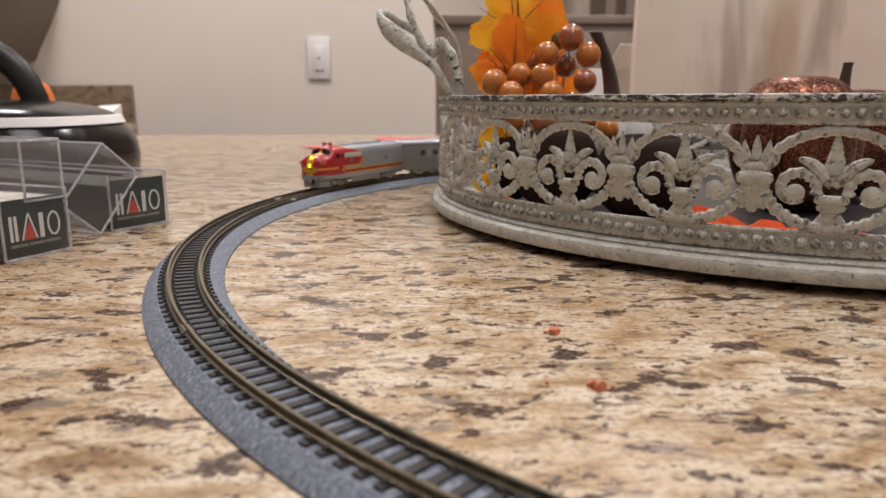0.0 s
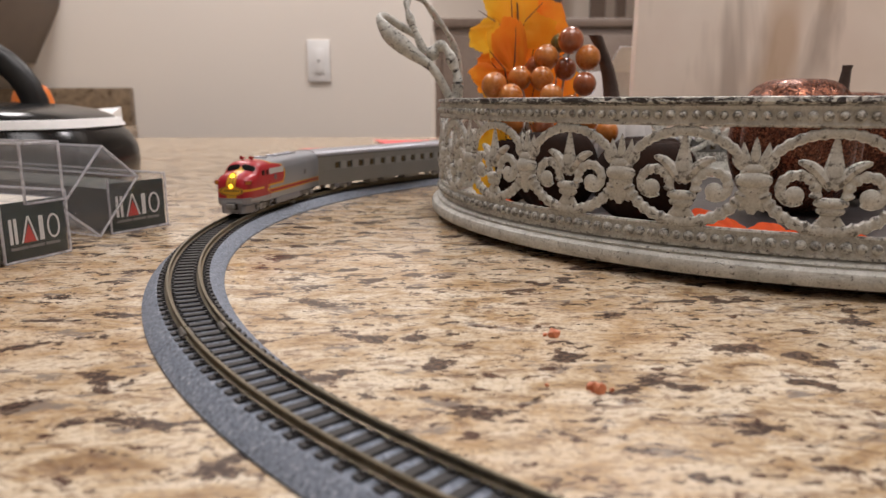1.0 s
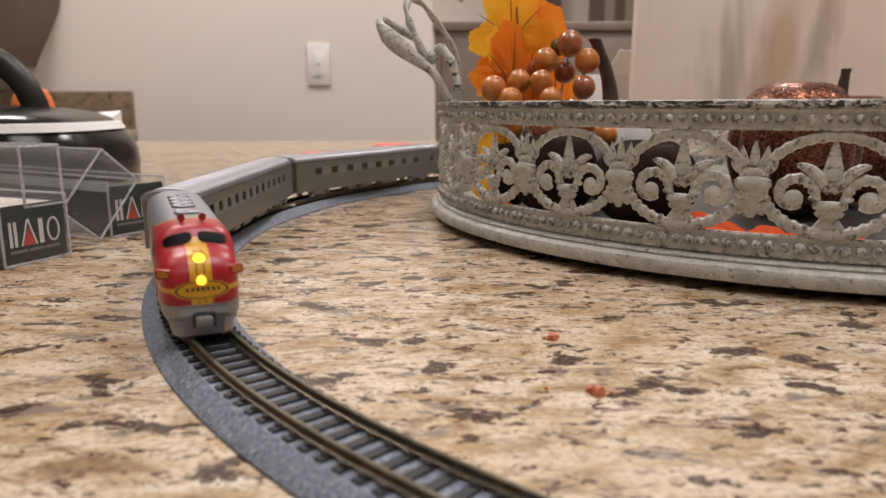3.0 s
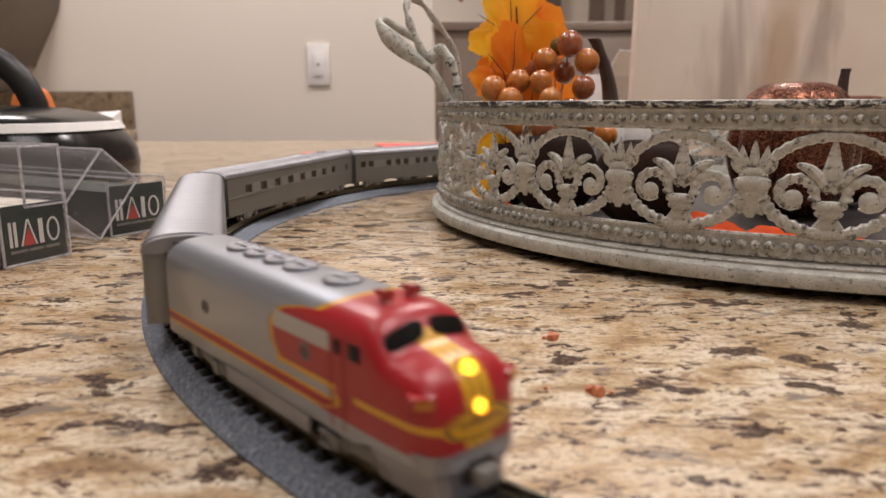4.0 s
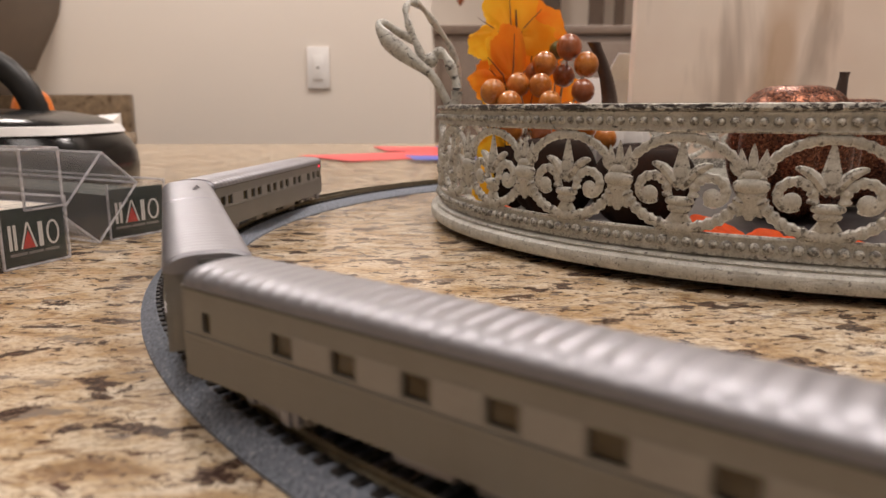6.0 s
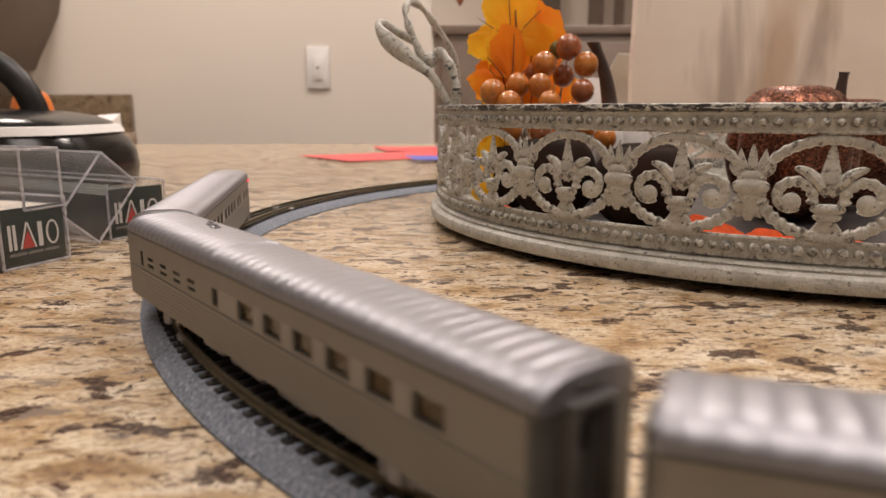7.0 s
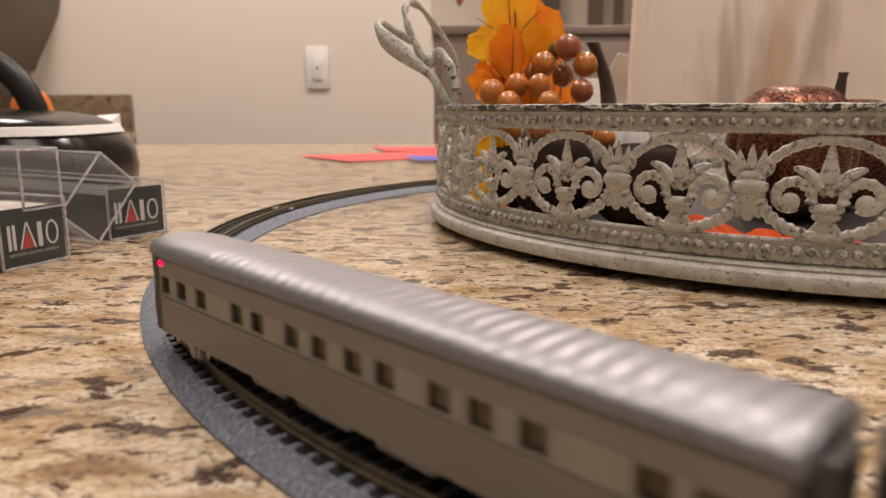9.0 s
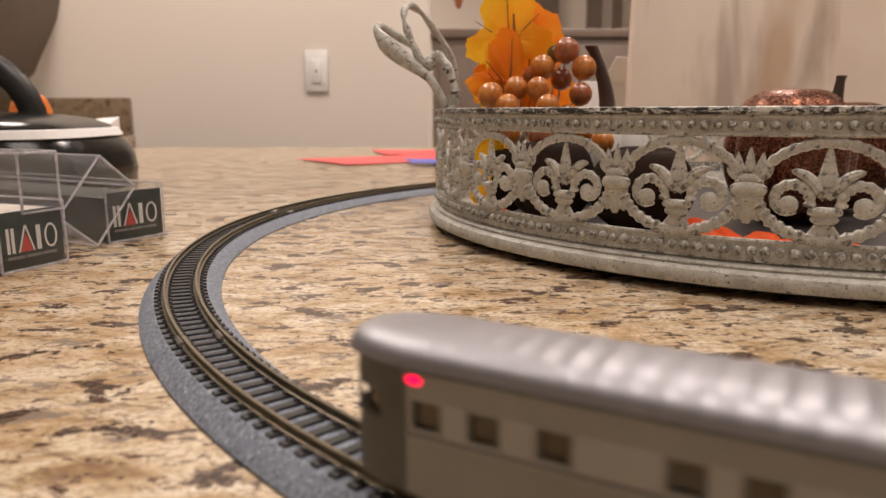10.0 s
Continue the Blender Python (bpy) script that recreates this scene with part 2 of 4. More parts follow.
    c = mix(nt, ramp(nt, grain(nt, streak, 17, 4, 0.55, 0.3), [(0.56, 0.0), (0.70, 0.6)]), base, (0.30, 0.23, 0.18))
    c = mix(nt, ramp(nt, grain(nt, streak, 11, 3, 0.5), [(0.6, 0.0), (0.72, 0.55)]), c, (0.42, 0.24, 0.10))
    put(nt, b.inputs["Base Color"], c)
    b.inputs["Roughness"].default_value = 0.6
    relief(nt, b, grain(nt, v, 1300, 2), 0.25, 0.0004)
    return m


GRANITE = granite()
WALL = wall_paint("warm_grey_wall_paint", (0.72, 0.66, 0.59))
CEILING = wall_paint("white_ceiling_paint", (0.78, 0.76, 0.72))
FLOOR = plain("oak_floor", (0.16, 0.09, 0.05), (0.26, 0.16, 0.09), 0.4, fine=60, coarse=5)
DARK_WOOD = plain("dark_brown_wood", (0.14, 0.10, 0.077), (0.21, 0.16, 0.125), 0.45, fine=120, coarse=8)
WHITE_TRIM = plain("white_enamel", (0.70, 0.68, 0.66), (0.80, 0.79, 0.77), 0.35, fine=300, coarse=20, bump=0.05)
CREAM = chipped_paint("chipped_cream_paint", 0.03, 0.48)
CREAM_WORN = chipped_paint("cream_paint_rubbed_grey", 0.04, 0.75)
CREAM_PLAIN = chipped_paint("cream_base_paint", 0.03, 0.40, 0.6)
HANDLE_PAINT = chipped_paint("handle_paint_rubbed_and_chipped", 0.075, 0.5, 0.5)
WORN_RIM = chipped_paint("rim_paint_worn_to_metal", 0.17)
TRAY_IRON = plain("dark_underside_iron", (0.03, 0.026, 0.028), (0.11, 0.10, 0.10), 0.4, 0.5, fine=700, coarse=120)
BALLAST = roadbed_grey()
TIE = plain("black_brown_plastic", (0.009, 0.008, 0.008), (0.026, 0.023, 0.022), 0.55, fine=2500, coarse=400, bump=0.3)
RAIL = plain("weathered_nickel_rail", (0.10, 0.085, 0.055), (0.23, 0.195, 0.135), 0.4, 0.75, fine=1500, coarse=200)
STEEL = plain("bright_steel", (0.45, 0.44, 0.42), (0.62, 0.60, 0.57), 0.3, 0.9)
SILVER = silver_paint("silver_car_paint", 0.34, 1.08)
SIDE = silver_paint("darker_side_silver", 0.29, 0.97)
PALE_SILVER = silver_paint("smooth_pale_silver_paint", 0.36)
LIVERY = warbonnet()
RED = plain("glossy_red_paint", (0.31, 0.010, 0.014), (0.38, 0.013, 0.018), 0.3, fine=900, bump=0.03)
GREY_PLASTIC = plain("grey_plastic", (0.16, 0.15, 0.14), (0.26, 0.25, 0.23), 0.5)
BLACK_PLASTIC = plain("black_plastic", (0.012, 0.012, 0.012), (0.03, 0.029, 0.028), 0.4)
GLOSS_BLACK = plain("glossy_black_plastic", (0.006, 0.006, 0.006), (0.012, 0.012, 0.012), 0.2, fine=400, coarse=30, bump=0.05, spread=0.05)
DIAPHRAGM = plain("grey_moulded_diaphragm", (0.075, 0.07, 0.065), (0.13, 0.125, 0.118), 0.55)
WINDOW = plain("smoked_window", (0.055, 0.04, 0.02), (0.11, 0.08, 0.042), 0.12, fine=500, coarse=120, bump=0.02, spread=0.05)
CAB_GLASS = plain("dark_cab_glass", (0.003, 0.003, 0.003), (0.008, 0.007, 0.006), 0.34, fine=500, coarse=120, bump=0.02, spread=0.05)
CAB_GLASS.node_tree.nodes["Principled BSDF"].inputs["Specular IOR Level"].default_value = 0.15
GLOSS_BLACK.node_tree.nodes["Principled BSDF"].inputs["Specular IOR Level"].default_value = 0.25
SHADED_GRANITE = plain("polished_granite_in_shade", (0.06, 0.04, 0.025), (0.30, 0.22, 0.14), 0.3, fine=300, coarse=60)
LAMP_GLOW = glowing("lit_headlight", (1.0, 0.50, 0.02), 4.2)
TAIL_GLOW = glowing("lit_tail_light", (1.0, 0.0, 0.05), 2.4)
GOLD_PAINT = plain("yellow_paint", (0.70, 0.40, 0.03), (0.80, 0.48, 0.04), 0.4)
COPPER = glitter("copper_glitter", (0.035, 0.010, 0.006), (0.34, 0.13, 0.07))
STEM = plain("dark_resin_stem", (0.03, 0.02, 0.016), (0.09, 0.06, 0.05), 0.35)
LEAF_ORANGE = leaf_cloth("orange_leaf_cloth", (0.90, 0.30, 0.02), (0.95, 0.50, 0.045))
LEAF_YELLOW = leaf_cloth("yellow_leaf_cloth", (0.92, 0.52, 0.02), (0.95, 0.70, 0.07))
VEIN = plain("brown_vein", (0.10, 0.05, 0.025), (0.2, 0.1, 0.05), 0.6)
BERRY = plain("orange_lacquer", (0.36, 0.095, 0.012), (0.66, 0.25, 0.05), 0.3, fine=700, coarse=130, bump=0.05, coat=0.3)
BERRY_DARK = plain("rust_lacquer", (0.24, 0.06, 0.02), (0.46, 0.15, 0.06), 0.3, fine=500, coarse=110, bump=0.05, coat=0.6)
BERRY_GREEN = plain("olive_lacquer", (0.07, 0.06, 0.012), (0.16, 0.13, 0.03), 0.3, fine=500, coarse=110, coat=0.4)
GLASS_CLEAR = clear("clear_styrene", 0.028)
WHITENED_EDGE = clear("whitened_styrene_edge", 0.4)
BOX_GREEN = plain("dark_green_card", (0.009, 0.018, 0.012), (0.020, 0.036, 0.024), 0.5, fine=600)
BOX_GREEN.node_tree.nodes["Principled BSDF"].inputs["Specular IOR Level"].default_value = 0.3
PRINT_WHITE = plain("white_print", (0.74, 0.74, 0.72), (0.84, 0.84, 0.82), 0.45)
PRINT_RED = plain("red_print", (0.55, 0.03, 0.02), (0.7, 0.06, 0.04), 0.45)
PAPER = plain("white_paper", (0.70, 0.69, 0.68), (0.82, 0.81, 0.80), 0.7, fine=200, coarse=15)
RED_CARD = plain("red_glossy_card", (0.72, 0.05, 0.06), (0.80, 0.11, 0.11), 0.4, fine=60, coarse=9)
BLUE_CARD = plain("blue_glossy_card", (0.06, 0.09, 0.5), (0.13, 0.17, 0.62), 0.4, fine=60, coarse=9)
FOAM = plain("cream_foam", (0.66, 0.60, 0.50), (0.76, 0.71, 0.62), 0.8)
CANVAS = canvas_paint()
CLAY = plain("taupe_plaster", (0.11, 0.085, 0.065), (0.17, 0.135, 0.105), 0.6, coarse=8)
ORANGE_PLASTIC = plain("orange_plastic", (0.70, 0.17, 0.03), (0.80, 0.25, 0.05), 0.4)
CRUMB = plain("orange_crumb", (0.5, 0.14, 0.06), (0.7, 0.26, 0.12), 0.5)
AMBER = leaf_cloth("amber_petal_cloth", (0.85, 0.10, 0.015), (0.9, 0.24, 0.03))
DARK_CLOTH = plain("dark_brown_velvet", (0.006, 0.004, 0.003), (0.028, 0.013, 0.008), 0.85)
DARK_CLOTH.node_tree.nodes["Principled BSDF"].inputs["Specular IOR Level"].default_value = 0.1

# ---------------------------------------------------------------- mesh helpers (millimetres)


def part(name, bm, material, parent=None, label="", m=None, sharp=38.0):
    """Links a bmesh, drawn in millimetres, as one mesh object under a thing or a part."""
    bmesh.ops.recalc_face_normals(bm, faces=bm.faces)
    for v in bm.verts:
        v.co *= 0.001
    for f in bm.faces:
        f.smooth = True
    me = bpy.data.meshes.new(name)
    bm.to_mesh(me)
    bm.free()
    me.set_sharp_from_angle(angle=radians(sharp))
    me.materials.append(material)
    ob = new(name, me)
    if parent is not None:
        ob.parent = parent
    if m is not None:
        ob.matrix_basis = m
    if label:
        ob["label"] = label
    return ob


def again(ob, m, parent=None):
    """The same mesh once more, as an object of its own."""
    o = ob.copy()
    scene.collection.objects.link(o)
    o.parent = parent or ob.parent
    o.matrix_basis = m
    return o


def mm(x, y, z, rx=0, ry=0, rz=0):
    return pose(x * 0.001, y * 0.001, z * 0.001, rx, ry, rz)


def box(bm, x0, x1, y0, y1, z0, z1, bevel=0.0):
    r = bmesh.ops.create_cube(bm, size=1.0, matrix=Matrix.Translation(((x0 + x1) / 2, (y0 + y1) / 2, (z0 + z1) / 2)) @ Matrix.Diagonal((x1 - x0, y1 - y0, z1 - z0, 1)))
    if bevel:
        es = list({e for v in r["verts"] for e in v.link_edges})
        bmesh.ops.bevel(bm, geom=es, offset=bevel, segments=2, affect="EDGES", profile=0.5)
    return bm


def loft(bm, rings, cap=True, ring_closed=True, closed=False):
    vs = [[bm.verts.new(p) for p in r] for r in rings]
    n = len(vs[0])
    pairs = list(zip(vs, vs[1:])) + ([(vs[-1], vs[0])] if closed else [])
    for a, b in pairs:
        for i in range(n if ring_closed else n - 1):
            j = (i + 1) % n
            bm.faces.new((a[i], a[j], b[j], b[i]))
    if cap and not closed:
        bm.faces.new(vs[0]), bm.faces.new(list(reversed(vs[-1])))
    return bm


def tube(bm, pts, radius, seg=8, flat=1.0):
    """A rod along points; radius a number or one for each point; flat squeezes it across."""
    pts = [Vector(p) for p in pts]
    rs = radius if isinstance(radius, (list, tuple)) else [radius] * len(pts)
    rings, up = [], Vector((0, 0, 1))
    for i, p in enumerate(pts):
        d = (pts[min(i + 1, len(pts) - 1)] - pts[max(i - 1, 0)]).normalized()
        s = d.cross(up)
        if s.length < 0.05:
            s = d.cross(Vector((1, 0, 0)))
        s.normalize()
        u = s.cross(d)
        rings.append([p + rs[i] * (math.cos(2 * math.pi * k / seg) * s * flat + math.sin(2 * math.pi * k / seg) * u) for k in range(seg)])
    return loft(bm, rings)


def lathe(bm, profile, seg=24, centre=(0, 0, 0)):
    c = Vector(centre)
    rings = [[c + Vector((r * math.cos(2 * math.pi * k / seg), r * math.sin(2 * math.pi * k / seg), z)) for k in range(seg)] for r, z in profile]
    return loft(bm, rings)


def ball(bm, centre, r, stretch=(1, 1, 1), seg=16, rings=10):
    bmesh.ops.create_uvsphere(bm, u_segments=seg, v_segments=rings, radius=r, matrix=Matrix.Translation(centre) @ Matrix.Diagonal((*stretch, 1)))
    return bm


def thing(name, m, label, category, group=""):
    ob = new(name)
    ob.empty_display_size = 0.01
    ob.matrix_world = m
    return tagged(ob, label, category, group)


def BM():
    return bmesh.new()


def room_box(name, x0, x1, y0, y1, z0, z1, material, label="", bevel=0.0):
    ob = part(name, box(BM(), x0 * 1000, x1 * 1000, y0 * 1000, y1 * 1000, z0 * 1000, z1 * 1000, bevel), material)
    return tagged(ob, label, "", "", "structure")


# ---------------------------------------------------------------- room
room_box("floor", -2.6, 3.2, -2.4, 5.2, -1.0, -0.91, FLOOR, "brown wooden floor")
room_box("ceiling", -2.6, 3.2, -2.4, 5.2, 1.55, 1.65, CEILING, "white painted ceiling")
room_box("wall_west", -2.75, -2.6, -2.4, 5.2, -0.91, 1.55, WALL, "warm grey painted wall")
room_box("wall_east", 3.2, 3.35, -2.4, 5.2, -0.91, 1.55, WALL, "warm grey painted wall")
room_box("wall_south", -2.6, 3.2, -2.55, -2.4, -0.91, 1.55, WALL, "warm grey painted wall")
room_box("wall_far", -2.6, 3.2, 5.2, 5.35, -0.91, 1.55, WALL, "pale wall of the next room")
room_box("wall_north", -2.6, -0.03, 2.0, 2.14, -0.91, 1.55, WALL, "warm grey painted wall with a wall plate")
room_box("wall_north_header", -0.03, 3.2, 2.0, 2.14, 1.1, 1.55, WALL, "unseen painted header over a wide opening, hiding a lamp")

# island worktop, with a cabinet carcass under it
top = room_box("worktop", -1.5, 1.9, -0.55, 1.30, -0.03, 0.0, GRANITE, "polished beige granite worktop with brown flecks", 4)
room_box("island_base", -1.46, 1.86, -0.51, 1.05, -0.91, -0.03, WHITE_TRIM, "white painted island cabinet")

# ---------------------------------------------------------------- railway
LOOP = (0.21136, 0.33479)
RADIUS, RAIL_TOP, TIE_STEP = 315.0, 7.2, 4.9


def arc_sweep(bm, section, a0, a1, steps):
    """Sweeps a closed section of (radius, height) about the loop's centre."""
    rings = []
    for i in range(steps + 1):
        a = radians(a0 + (a1 - a0) * i / steps)
        rings.append([(r * math.cos(a), r * math.sin(a), z) for r, z in section])
    return loft(bm, rings)


def rail_section(r):
    return [(r - 1.0, 5.2), (r + 1.0, 5.2), (r + 1.0, 5.5), (r + 0.3, 5.75), (r + 0.3, 6.5), (r + 0.48, 6.65), (r + 0.48, 7.05), (r + 0.36, 7.2),
            (r - 0.36, 7.2), (r - 0.48, 7.05), (r - 0.48, 6.65), (r - 0.3, 6.5), (r - 0.3, 5.75), (r - 1.0, 5.5)]


def track_section(first):
    th = thing("track_section", pose(LOOP[0], LOOP[1], 0, 0, 0, first), "curved model railway track on grey plastic roadbed", "model track", "track sections of the loop")
    R = RADIUS
    bed = [(R - 12.9, 0), (R + 12.9, 0), (R + 12.9, 0.7), (R + 12.2, 1.3), (R + 8.9, 4.3), (R + 8.3, 4.55), (R - 8.3, 4.55), (R - 8.9, 4.3), (R - 12.2, 1.3), (R - 12.9, 0.7)]
    part("roadbed", arc_sweep(BM(), bed, 0.02, 44.98, 40), BALLAST, th, "speckled blue-grey plastic roadbed")
    for r in (R - 4.98, R + 4.98):
        part("rail", arc_sweep(BM(), rail_section(r), 0.05, 44.95, 40), RAIL, th, "tarnished metal rail")
        bm = BM()
        arc_sweep(bm, [(r - 1.5, 4.9), (r + 1.5, 4.9), (r + 1.5, 5.7), (r + 0.8, 6.3), (r - 0.8, 6.3), (r - 1.5, 5.7)], -0.55, 0.55, 3)
        part("rail_joiner", bm, STEEL, th, "bright metal rail joiner")
    bm = BM()
    box(bm, -8.2, 8.2, -1.12, 1.12, 4.3, 5.15, 0.0)
    for s in (-1, 1):
        for e in (-1, 1):
            c = s * 4.98 + e * 1.55
            box(bm, c - 0.5, c + 0.5, -0.5, 0.5, 5.1, 5.65)
    n = int(RADIUS * radians(45) / TIE_STEP)
    tie = None
    for i in range(n):
        a = (i + 0.5) * 45.0 / n
        m = pose(0, 0, 0, 0, 0, a) @ mm(R, 0, 0)
        tie = part("tie", bm, TIE, th, m=m) if tie is None else again(tie, m)
    return th


section = track_section(210.1)
for k in range(1, 8):
    copy_thing(section, pose(LOOP[0], LOOP[1], 0, 0, 0, 210.1 + 45 * k))


# ---------------------------------------------------------------- train (x forward, z = 0 on the rail heads)
def bogie(parent, x, yaw, wheels=(-6.5, 6.5), metal=GREY_PLASTIC):
    b = part("bogie", box(box(box(BM(), -3, 3, -5.5, 5.5, 3.2, 5.0, 0.3), -10, 10, 6.4, 7.8, 1.9, 4.4, 0.35), -10, 10, -7.8, -6.4, 1.9, 4.4, 0.35), metal, parent, "moulded truck with journal boxes", mm(x, 0, 0, 0, 0, yaw))
    for w in wheels:
        for s in (-1, 1):
            bm = BM()
            lathe(bm, [(0.0, -0.9), (3.1, -0.9), (3.1, -0.55), (2.55, -0.4), (2.45, 0.8), (1.9, 0.95), (0.0, 0.95)], 20)
            bm.transform(Matrix.Translation((w, s * 4.6, 2.5)) @ Matrix.Rotation(radians(-90 * s), 4, "X"))
            part("wheel", bm, STEEL, b, "blackened metal wheel")
        bm = BM()
        for s in (-1, 1):
            box(bm, w - 1.4, w + 1.4, s * 8.0 - 0.5, s * 8.0 + 0.5, 1.3, 4.2, 0.3)
            for dx in (-3.0, 3.0):
                tube(bm, [(w + dx, s * 7.6, 1.8), (w + dx, s * 7.6, 4.6)], 0.55, 8)
        part("journal_box", bm, metal, b)
    return b


def holed_side(bm, x0, x1, z0, z1, y, thick, holes):
    """A side wall in the x-z plane with real openings; holes are (xa, xb, za, zb)."""
    xs = sorted({x0, x1, *[h[0] for h in holes], *[h[1] for h in holes]})
    zs = sorted({z0, z1, *[h[2] for h in holes], *[h[3] for h in holes]})
    solid = {}
    for i in range(len(xs) - 1):
        for j in range(len(zs) - 1):
            cx, cz = (xs[i] + xs[i + 1]) / 2, (zs[j] + zs[j + 1]) / 2
            solid[i, j] = not any(h[0] < cx < h[1] and h[2] < cz < h[3] for h in holes)
    cache = {}

    def vert(i, j, k):
        if (i, j, k) not in cache:
            cache[i, j, k] = bm.verts.new((xs[i], y - k * thick, zs[j]))
        return cache[i, j, k]
    for (i, j), full in solid.items():
        if not full:
            continue
        for k in (0, 1):
            bm.faces.new((vert(i, j, k), vert(i + 1, j, k), vert(i + 1, j + 1, k), vert(i, j + 1, k)))
        for di, dj, p, q in ((-1, 0, (i, j), (i, j + 1)), (1, 0, (i + 1, j), (i + 1, j + 1)), (0, -1, (i, j), (i + 1, j)), (0, 1, (i, j + 1), (i + 1, j + 1))):
            if not solid.get((i + di, j + dj), False):
                bm.faces.new((vert(*p, 0), vert(*q, 0), vert(*q, 1), vert(*p, 1)))
    return bm


HALF, EAVE, SILL, CROWN = 9.5, 22.3, 4.2, 25.9
W0, W1 = 13.9, 17.8


def roof_ring(x, lift=0.0, half=HALF, n=18):
    pts = []
    for i in range(n + 1):
        a = math.pi * i / n
        c, s = math.cos(a), math.sin(a)
        pts.append((x, (half + lift * 0.6) * math.copysign(abs(c) ** 0.72, c), EAVE + (CROWN - EAVE + lift) * abs(s) ** 0.86))
    return pts + [(x, -half + 1.0, EAVE - 0.3), (x, half - 1.0, EAVE - 0.3)]


def passenger_car(label, length, windows_right, windows_left, slits=(), tail=False, vents=(), step_at=None):
    car = thing("passenger_car", Matrix.Identity(4), label, "model railway car", "cars of the train")
    h = length / 2
    round_tail = 12.4 if tail else 0.0
    r0 = -h - 4.6 + round_tail if tail else -h
    # roof with raised cross ribs
    rings, x = [], r0
    while x < h - 0.3:
        up = 0.0 if step_at is None or x > step_at else 0.35
        for dx, lift in ((0.0, 0.0), (1.3, 0.0), (1.75, 0.14), (2.15, 0.24), (2.55, 0.24), (2.95, 0.14), (3.4, 0.0)):
            rings.append(roof_ring(min(x + dx, h), lift * (0.35 if tail and x < r0 + 18 else 1.0) + up))
        x += 3.9
    rings.append(roof_ring(h, 0.0))
    if tail:
        for k in range(1, 9):
            a = radians(90 * k / 8.5)
            rings.insert(0, roof_ring(r0 - round_tail * math.sin(a), -1.2 * (1 - math.cos(a)), HALF * (0.52 + 0.48 * math.cos(a))))
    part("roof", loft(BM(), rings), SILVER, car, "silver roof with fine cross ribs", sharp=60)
    for s, wins in ((-1, windows_right), (1, windows_left)):
        holes = [(a - w / 2, a + w / 2, W0, W1) for a, w in wins]
        holes += [(a - 2.4, a + 2.4, 14.4, 15.2) for a in slits if s < 0] + [(a - 2.4, a + 2.4, 16.2, 17.0) for a in slits if s < 0]
        bm = BM()
        holed_side(bm, r0, h, SILL, EAVE, s * HALF, s * 0.8, holes)
        part("gutter_or_shade_strip", box(BM(), r0, h - 0.2, *sorted((s * HALF - s * 0.2, s * HALF + s * 0.3)), EAVE - 0.55, EAVE - 0.05), DIAPHRAGM, car, "dark strip standing in for shade under the roof")
        box(bm, r0, h - 0.2, s * HALF - 0.3, s * HALF + 0.3, 12.5, 13.0, 0.1)
        part("side_panel", bm, SIDE, car, "darker silver side with a window band")
        first = None
        for k in range(8):
            lift = mm(0, 0, k * 1.05)
            if first is None:
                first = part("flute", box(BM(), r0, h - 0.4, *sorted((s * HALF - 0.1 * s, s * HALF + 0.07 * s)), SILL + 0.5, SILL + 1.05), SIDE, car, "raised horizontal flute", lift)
            else:
                again(first, lift)
        for a, b2 in zip(wins, wins[1:]):
            x0, x1 = a[0] + a[1] / 2 + 0.5, b2[0] - b2[1] / 2 - 0.5
            if 1.2 < x1 - x0 < 16:
                part("pier_panel", box(BM(), x0, x1, s * HALF - 0.1, s * HALF + 0.14, W0 - 0.5, W1 + 0.5), PALE_SILVER, car, "smooth pale panel between windows")
        for a, w in wins + [(q, 4.8) for q in slits if s < 0]:
            part("window_pane", box(BM(), a - w / 2 - 0.4, a + w / 2 + 0.4, s * (HALF - 1.1) - 0.2, s * (HALF - 1.1) + 0.2, W0 - 0.4, W1 + 0.4), WINDOW, car, "smoked window pane")
    # ends
    for s in ((1,) if tail else (-1, 1)):
        part("end_wall", box(box(BM(), s * h - 0.9, s * h - 0.1, -HALF, -2.6, SILL, EAVE, 0.2), s * h - 0.9, s * h - 0.1, 2.6, HALF, SILL, EAVE, 0.2), SIDE, car)
        part("end_door", box(BM(), s * h - 0.8, s * h - 0.35, -2.6, 2.6, SILL, EAVE, 0.1), DIAPHRAGM, car, "grey end door")
        part("door_window", box(BM(), s * h - 0.5, s * h - 0.2, -1.1, 1.1, 14.6, 18.2, 0.15), CAB_GLASS, car, "dark end door window")
        d = BM()
        x0, x1 = sorted((s * h - 0.9, s * (h + 2.1)))
        for y0, y1, z0, z1 in ((-4.2, -3.1, SILL, 21.6), (3.1, 4.2, SILL, 21.6), (-4.2, 4.2, 21.0, 22.2)):
            box(d, x0, x1, y0, y1, z0, z1, 0.25)
        part("diaphragm", d, DIAPHRAGM, car, "grey corridor diaphragm frame")
        cap = [[(s * (h - 0.3) + s * k, y * (1 - 0.06 * k), z - 0.55 * k) for _, y, z in roof_ring(0, 0.12)] for k in (0.0, 0.5, 1.0)]
        part("roof_end", loft(BM(), cap), SILVER, car, "rounded end lip of the roof")
        part("roof_vent", box(BM(), *sorted((s * h - 0.2, s * (h + 0.9))), -2.4, 2.4, 23.0, 24.4, 0.4), DIAPHRAGM, car, "small grey end vent")
    if tail:
        pts = []
        for k in range(17):
            a = radians(-90 + 180 * k / 16)
            pts.append((r0 - round_tail * math.cos(a) , HALF * math.copysign(abs(math.sin(a)) ** 0.8, math.sin(a))))
        bm = BM()
